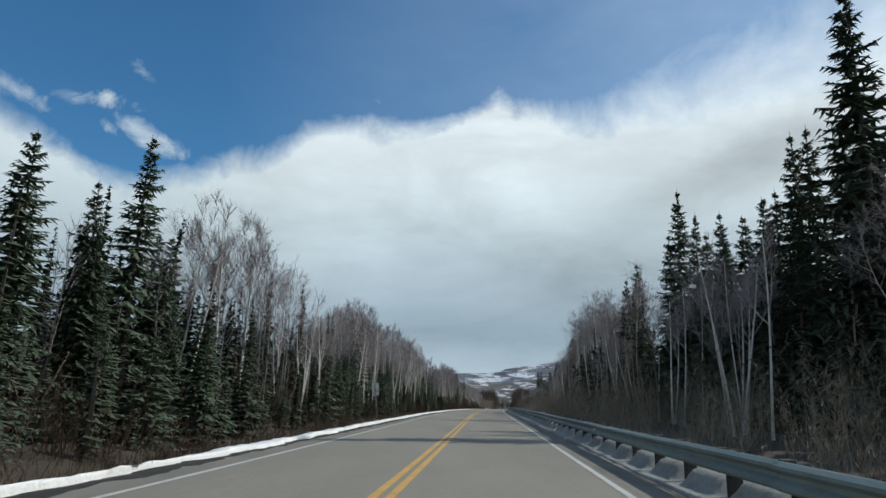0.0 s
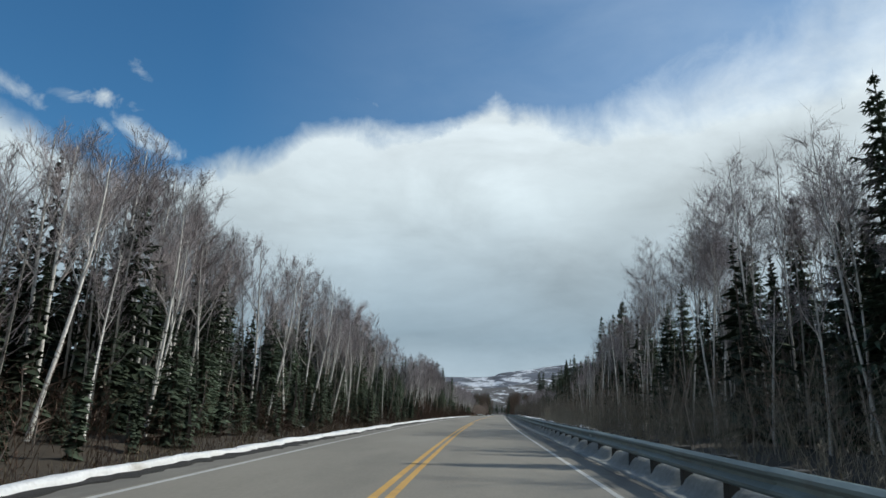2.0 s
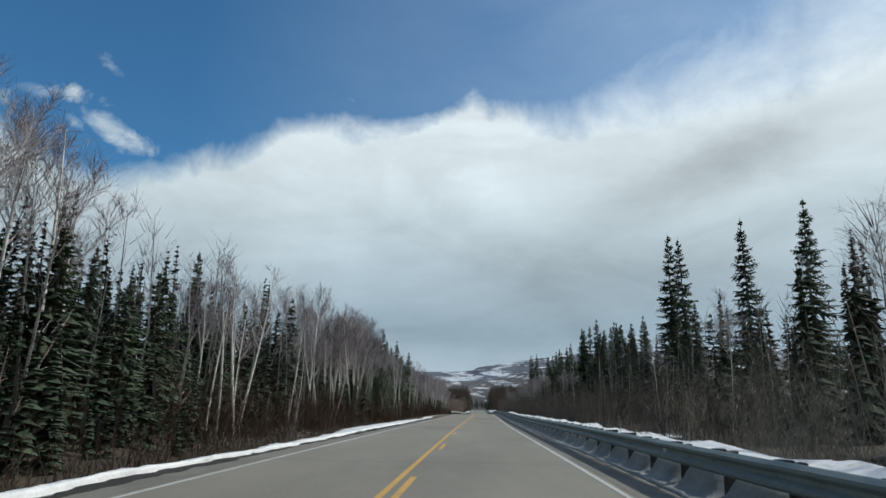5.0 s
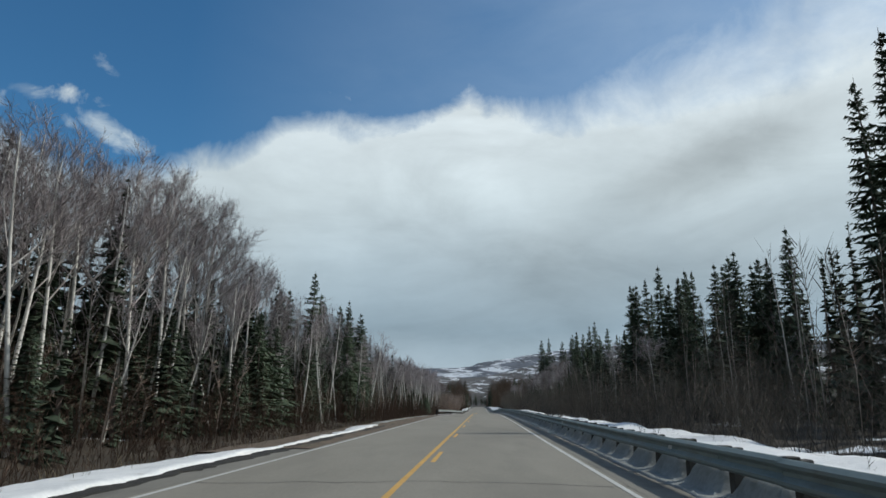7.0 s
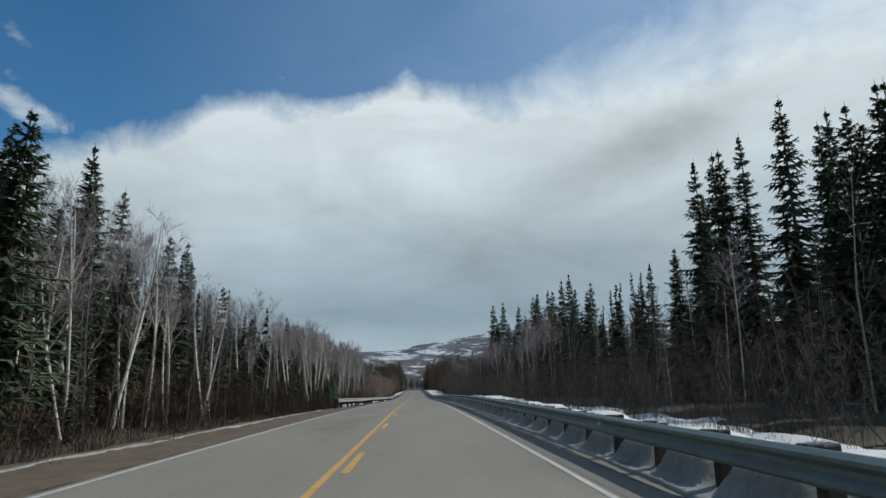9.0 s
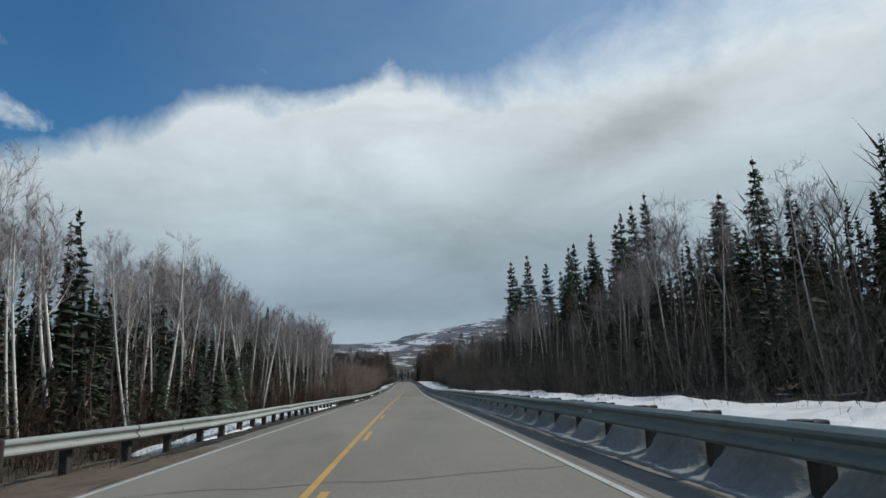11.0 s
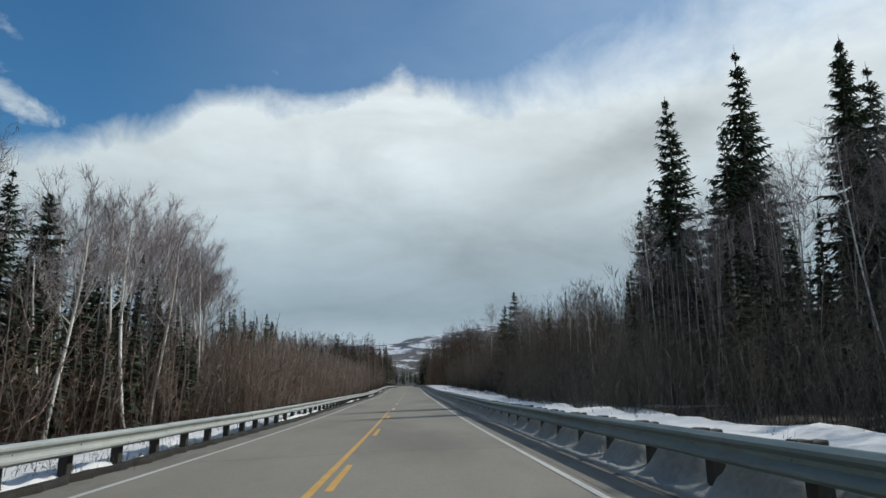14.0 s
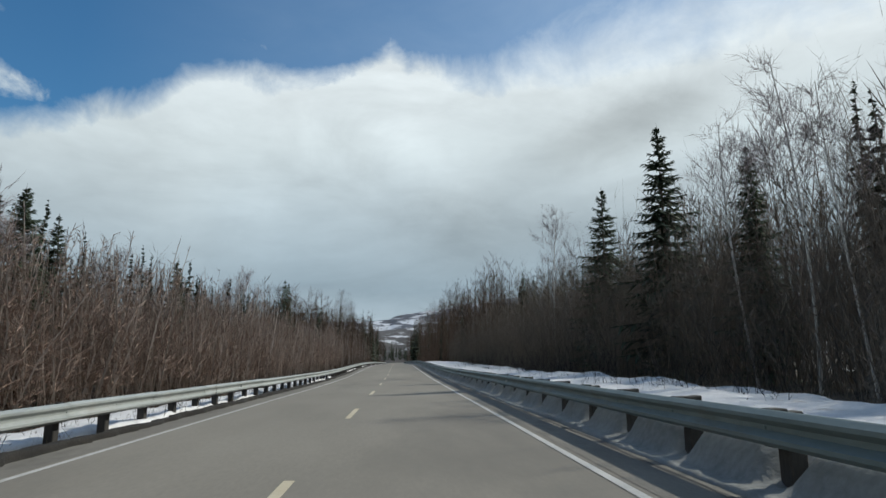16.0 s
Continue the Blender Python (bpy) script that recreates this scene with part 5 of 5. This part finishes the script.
# ---- woods behind, thickets and brush ----
def woods(name, x, y, h, share, mat_a, mat_b, label, seed, bark=None, girth=0.085, twig=0.027):
    """Joined woods: bare trees with twigs, and spruces, past the ones that stand singly."""
    r = np.random.default_rng(seed)
    n = len(x)
    z = ground_z(x, y) - 0.1
    open_side = (x > 0) & (y > 150) & (y < 412)      # the wood's edge rises slowly from the snow strip
    h = np.where(open_side, np.minimum(h, np.maximum(2.5, 0.78 * (x - 6.0))), h)
    spruce = r.random(n) < share
    root = thing(name, label, "woods", kind="stuff")

    def trunks(i, rad):
        b = np.stack((x[i], y[i], z[i]), -1)
        lean = np.concatenate((r.standard_normal((len(i), 2)) * 0.035, np.ones((len(i), 1))), 1)
        t = b + lean * h[i][:, None]
        m = (b + t) / 2 + r.standard_normal((len(i), 3)) * 0.12
        return b, t, tubes(np.stack((b, m, t), 1), np.stack((np.full(len(i), rad), np.full(len(i), rad * 0.7), np.full(len(i), 0.01)), -1), 3)
    i = np.flatnonzero(~spruce)
    b, t, trunk = trunks(i, girth)
    mesh_object("bare_trunks", *trunk, bark or M_BIRCHFAR, root)
    m = 52
    k = np.repeat(np.arange(len(i)), m)
    s = r.uniform(0.32, 0.99, len(k))
    pb = b[k] + (t - b)[k] * s[:, None]
    a = r.random(len(k)) * 2 * np.pi
    out = np.stack((np.cos(a), np.sin(a), r.uniform(0.9, 2.4, len(k))), -1)
    reach = h[i][k] * 0.13 * (1.25 - s) * r.uniform(0.6, 1.3, len(k))
    off = np.stack((np.cos(a), np.sin(a), np.zeros(len(k))), -1) * (reach * r.uniform(0, 0.9, len(k)))[:, None]
    mesh_object("bare_twigs", *spikes(pb + off, pb + off + unit(out) * r.uniform(0.5, 1.5, len(k))[:, None], np.full(len(k), twig)), mat_a, root)
    i = np.flatnonzero(spruce)
    b, t, trunk = trunks(i, 0.12)
    m = 72
    k = np.repeat(np.arange(len(i)), m)
    s = np.tile(np.linspace(0.06, 0.985, m), len(i)) + r.uniform(-0.01, 0.01, len(k))
    pb = b[k] + (t - b)[k] * s[:, None]
    a = r.random(len(k)) * 2 * np.pi
    w = r.uniform(0.10, 0.16, len(i))[k]
    reach = h[i][k] * w * ((1 - s) ** 0.8 + 0.03) * r.uniform(0.65, 1.2, len(k))
    out = np.stack((np.cos(a), np.sin(a), np.interp(s, [0, 0.8, 1], [-0.45, -0.1, 0.8])), -1)
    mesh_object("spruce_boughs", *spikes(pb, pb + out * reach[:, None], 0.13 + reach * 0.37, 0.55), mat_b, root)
    mesh_object("spruce_trunks", *trunk, M_SPRUCEBARK, root)
    return root


def scatter(n, x0, x1, y0, y1, h0, h1, seed, dense_near=1.0):
    r = np.random.default_rng(seed)
    x = x0 + (x1 - x0) * r.random(n) ** dense_near
    return x, r.uniform(y0, y1, n), r.uniform(h0, h1, n)


def both(*sets):
    return [np.concatenate(a) for a in zip(*sets)]


woods("birch_stand", *both(np.array(INNER).T, scatter(120, -13, -15.6, 30, 300, 6.5, 10.5, 48), scatter(44, -14, -16.5, 300, 400, 7, 11, 49), scatter(60, 17, 21.5, 356, 402, 10, 13, 161)), 0.0, M_TWIG, M_SHADENEEDLE, "crowded bare birches with pale thin trunks, deep in the stand", 40, None, 0.07, 0.016)
woods("spruce_understorey", *both(scatter(420, -15.5, -25, -10, 300, 4.5, 9.5, 44), scatter(230, -16.5, -21, 30, 300, 6.5, 11, 141), scatter(90, -17.5, -22, 300, 400, 6.5, 10.5, 142), scatter(270, -15.2, -18.5, 300, 402, 4.0, 8.6, 151), scatter(60, -12.5, -16, 300, 345, 2.5, 5.5, 152), scatter(90, -12.5, -17, 345, 402, 3.0, 6.5, 159), scatter(190, -14.6, -17.2, 40, 300, 4.0, 8.0, 153), scatter(120, -17, -26, 300, 400, 4.5, 9.5, 45), scatter(150, 16, 26, -10, 150, 4, 9, 46), scatter(190, -9.2, -14.5, -6, 155, 1.2, 4.2, 50), scatter(110, -11, -15, 155, 300, 1.5, 4.5, 34)), 1.0, M_DARKTWIG, M_SHADENEEDLE,
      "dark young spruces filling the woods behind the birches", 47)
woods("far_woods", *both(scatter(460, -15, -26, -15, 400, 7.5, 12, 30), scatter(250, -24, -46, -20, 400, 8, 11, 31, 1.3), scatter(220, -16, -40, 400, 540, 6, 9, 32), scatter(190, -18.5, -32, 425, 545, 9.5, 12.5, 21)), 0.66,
      M_TWIG, M_SHADENEEDLE, "mixed bare birch and spruce woods behind the road's edge", 41, None, 0.075, 0.019)
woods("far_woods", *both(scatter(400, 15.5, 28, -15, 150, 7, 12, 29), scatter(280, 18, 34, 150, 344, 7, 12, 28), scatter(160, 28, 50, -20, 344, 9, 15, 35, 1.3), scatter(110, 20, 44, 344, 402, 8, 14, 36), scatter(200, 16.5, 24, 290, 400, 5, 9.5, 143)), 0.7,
      M_DARKTWIG, M_SHADENEEDLE, "dark spruce and birch woods behind the road's edge", 42, None, 0.055)
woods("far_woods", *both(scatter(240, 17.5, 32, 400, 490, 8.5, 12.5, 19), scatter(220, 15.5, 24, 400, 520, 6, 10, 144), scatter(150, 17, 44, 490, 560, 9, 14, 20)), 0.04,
      M_GREYTWIG, M_SHADENEEDLE, "bare alder and birch woods with few spruces behind tall brush", 39, M_GREYTWIG, 0.05)
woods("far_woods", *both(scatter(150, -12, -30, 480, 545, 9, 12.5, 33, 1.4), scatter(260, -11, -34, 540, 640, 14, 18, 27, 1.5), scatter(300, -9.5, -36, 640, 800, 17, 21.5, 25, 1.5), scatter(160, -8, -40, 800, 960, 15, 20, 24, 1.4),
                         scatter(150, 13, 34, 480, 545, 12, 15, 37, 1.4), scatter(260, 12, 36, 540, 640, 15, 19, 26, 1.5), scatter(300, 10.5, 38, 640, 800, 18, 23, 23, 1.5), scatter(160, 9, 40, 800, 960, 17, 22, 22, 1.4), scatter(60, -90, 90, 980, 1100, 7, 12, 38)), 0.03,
      M_REDTWIG, M_SHADENEEDLE, "distant brown birch woods where the valley opens", 43, M_REDTWIG, 0.06)
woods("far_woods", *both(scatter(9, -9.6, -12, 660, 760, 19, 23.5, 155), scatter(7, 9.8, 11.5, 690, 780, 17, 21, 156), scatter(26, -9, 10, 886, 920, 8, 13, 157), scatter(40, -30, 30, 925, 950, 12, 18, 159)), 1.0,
      M_REDTWIG, M_SHADENEEDLE, "dark spruces at the far end of the road", 158)


def thicket(name, x, y, h, mat, label, seed, stems=9, twigs=5, spread=0.5, thick=0.014):
    """Brush: clumps of thin arching stems with side twigs, joined."""
    r = np.random.default_rng(seed)
    k = np.repeat(np.arange(len(x)), stems)
    n = len(k)
    a = r.random(n) * 2 * np.pi
    px, py = x[k] + 0.35 * r.standard_normal(n), y[k] + 0.35 * r.standard_normal(n)
    b = np.stack((px, py, ground_z(px, py) - 0.1), -1)
    hh = h[k] * r.uniform(0.5, 1.1, n) * np.clip((np.abs(x[k]) - 6.0) / 6.0, 0.45, 1)      # the edge stands lower
    lean = spread * r.uniform(0.1, 1.0, n) * np.clip(5.5 / hh, 0.4, 1)
    out = np.stack((np.cos(a) * lean, np.sin(a) * lean, np.ones(n)), -1)
    m = b + out * (hh * 0.5)[:, None]
    t = m + (out * np.array([0.7, 0.7, 1.0]) + 0.10 * r.standard_normal((n, 3))) * (hh * 0.5)[:, None]
    w = thick * (0.5 + hh / h.mean() * 0.5)
    j = np.arange(n) % 6 == 0
    tv, tf = tubes(np.stack((b, m, t), 1)[j], np.stack((w * 1.2, w * 0.8, w * 0.25), -1)[j], 3)
    cv, cf = spikes(b[~j], t[~j], w[~j] * 1.1)
    k2 = np.repeat(np.arange(n), twigs)
    s = r.uniform(0.25, 0.98, len(k2))
    bent = np.where(s[:, None] < 0.5, b[k2] + (m - b)[k2] * (s * 2)[:, None], m[k2] + (t - m)[k2] * (s * 2 - 1)[:, None])
    pb = np.where(j[k2][:, None], bent, b[k2] + (t - b)[k2] * s[:, None])
    d = unit(np.stack((r.standard_normal(len(k2)) * 0.6, r.standard_normal(len(k2)) * 0.6, r.uniform(0.3, 1.3, len(k2))), -1))
    sv, sf = spikes(pb, pb + d * (0.24 * np.minimum(hh[k2], 4.6) * np.clip(1.6 - s, 0.6, 1.0) * r.uniform(0.5, 1.3, len(k2)))[:, None], np.full(len(k2), thick * 0.72))
    v, f = joined((tv, tf), (cv, cf), (sv, sf))
    return tagged(mesh_object(name, v, f, mat), label, "brush", kind="stuff")


thicket("roadside_brush", *both(scatter(560, -6.7, -16, -12, 150, 1.5, 3.8, 51), scatter(400, -8.8, -16, 150, 230, 1.8, 4.4, 52), scatter(380, -7.7, -16, 230, 300, 1.8, 4.6, 53)),
        M_WILLOW, "leafless dark brown willow brush at the wood's edge", 61, 9, 5, 0.6)
thicket("roadside_brush", *both(scatter(520, -5.6, -9.5, -12, 158, 0.6, 1.7, 67), scatter(90, -8.4, -11, 158, 186, 0.6, 1.8, 75), scatter(170, -6.7, -10.5, 186, 215, 0.5, 1.7, 76), scatter(150, -6.2, -10.5, 215, 300, 0.6, 1.7, 70), scatter(240, -7.9, -11, 296, 420, 0.7, 2.0, 68)),
        M_WILLOW, "low leafless twiggy brush beside the snow ridge", 69, 9, 4, 0.8, 0.010)
thicket("roadside_brush", *both(scatter(480, -8.4, -17, 300, 396, 1.8, 4.6, 54), scatter(260, -8.4, -13, 396, 550, 1.6, 3.4, 55)),
        M_WILLOW, "leafless brown brush behind the guard rail", 62, 9, 5, 0.6)
thicket("roadside_brush", *both(scatter(520, 7.6, 16, -8, 160, 2.2, 5.2, 56, 1.1)),
        M_HAZEALDER, "dense leafless olive-brown brush under the woods", 63, 9, 9, 0.7, 0.0085)
thicket("roadside_brush", *both(scatter(760, 9.2, 18, 156, 372, 2.2, 6.0, 57, 1.2), scatter(120, 15, 24, 156, 300, 3.0, 5.0, 59)),
        M_DARKTWIG, "dense leafless dark brush behind the snow strip", 66, 9, 9, 0.7, 0.0085)
thicket("roadside_brush", *both(scatter(620, 8.6, 12.0, 150, 480, 1.6, 3.6, 145), scatter(150, 7.2, 8.8, 150, 480, 1.5, 2.4, 149), scatter(330, -5.15, -6.8, 292, 480, 1.0, 2.2, 147)), M_POST, "low dark twigs standing out of the snow's edge", 146, 6, 4, 0.8, 0.010)
thicket("roadside_brush", *both(scatter(60, 8.9, 17.5, 368, 388, 2.4, 6.2, 74, 1.2), scatter(260, 9.6, 17.5, 380, 415, 3.0, 6.5, 60, 1.2), scatter(620, 12.4, 18.5, 412, 550, 5.6, 10.2, 58)),
        M_GREYTWIG, "tall leafless brown alder brush behind the snow", 64, 9, 8, 0.45, 0.010)
thicket("roadside_brush", *both(scatter(330, 12.6, 18, 404, 452, 4.6, 8.8, 77), scatter(170, 12.4, 18, 452, 500, 4.5, 8.0, 78)),
        M_GREYTWIG, "dense tangled brown alder brush with arching stems behind the snow", 79, 9, 11, 0.75, 0.010)
thicket("roadside_brush", *both(scatter(240, -8.5, -15, 550, 960, 3.5, 7.5, 71), scatter(240, 9.5, 17, 550, 960, 5.5, 10.0, 72), scatter(110, -60, 60, 955, 1060, 3, 7, 73)),
        M_REDTWIG, "distant brown brush along both sides of the road", 65, 8, 4, 0.5, 0.035)


def poles(name, x, y, h, label, seed):
    """Dense young birch and aspen poles with short steep twigs, joined."""
    r = np.random.default_rng(seed)
    n = len(x)
    b = np.stack((x, y, ground_z(x, y) - 0.1), -1)
    h = h * r.choice([0.66, 0.8, 0.9, 0.98], n)
    t = b + np.concatenate((r.standard_normal((n, 2)) * 0.12, np.ones((n, 1))), 1) * h[:, None]
    m = (b + t) / 2 + r.standard_normal((n, 3)) * np.array([0.24, 0.24, 0.1])
    w = r.uniform(0.016, 0.044, n)
    root = thing(name, label, "thicket", kind="stuff")
    mesh_object("pole_stems", *tubes(np.stack((b, m, t), 1), np.stack((w, w * 0.8, w * 0.4), -1), 3), M_POLE, root)
    k = np.repeat(np.arange(n), 27)
    s = r.uniform(0.2, 1.0, len(k))
    pb = np.where(s[:, None] < 0.5, b[k] + (m - b)[k] * (s * 2)[:, None], m[k] + (t - m)[k] * (s * 2 - 1)[:, None])
    d = unit(np.stack((r.standard_normal(len(k)) * 0.8, r.standard_normal(len(k)) * 0.8, r.uniform(0.3, 1.3, len(k))), -1))
    mesh_object("pole_twigs", *spikes(pb, pb + d * (h[k] * 0.19 * (1.25 - s) * r.uniform(0.6, 1.4, len(k)))[:, None], np.full(len(k), 0.017)), M_POLETWIG, root)


poles("young_thicket", *both(scatter(2300, -9.6, -17, 398, 530, 6.2, 8.2, 81), scatter(420, -9.4, -12, 398, 470, 5.5, 7.6, 80), scatter(640, -10, -18, 530, 740, 9.0, 13.0, 82), scatter(220, -11.5, -19, 292, 372, 3.5, 6.2, 83), scatter(240, -10.3, -17, 366, 400, 4.5, 7.0, 89)),
      "dense thicket of young reddish-brown birch poles", 91)
poles("young_thicket", *both(scatter(360, 14, 21, 400, 540, 7.0, 10.5, 84), scatter(200, 15.5, 21, 402, 450, 7.0, 10.0, 88), scatter(150, 14.5, 22, 150, 385, 3.5, 7.5, 85), scatter(180, 12, 18, 46, 148, 3.5, 7.0, 86), scatter(220, -10.5, -17, 20, 292, 3.0, 6.0, 87)),
      "grey-brown young poles under taller trees", 92)


def grass(name, x, y, h, label, seed):
    r = np.random.default_rng(seed)
    k = np.repeat(np.arange(len(x)), 9)
    n = len(k)
    px, py = x[k] + 0.12 * r.standard_normal(n), y[k] + 0.12 * r.standard_normal(n)
    b = np.stack((px, py, ground_z(px, py) - 0.02), -1)
    d = np.stack((r.standard_normal(n) * 0.35, r.standard_normal(n) * 0.35, np.ones(n)), -1)
    tagged(mesh_object(name, *spikes(b, b + d * (h[k] * r.uniform(0.5, 1.2, n))[:, None], np.full(n, 0.008)), M_GRASS), label, "dry grass", kind="stuff")


grass("dry_grass", *both(scatter(900, -5.9, -9.2, -10, 292, 0.25, 0.7, 101), scatter(900, -5.1, -6.2, 292, 480, 0.15, 0.5, 102), scatter(800, 6.0, 12.0, -8, 480, 0.25, 0.7, 103)),
      "dry straw-coloured grass and stalks at the roadside", 111)
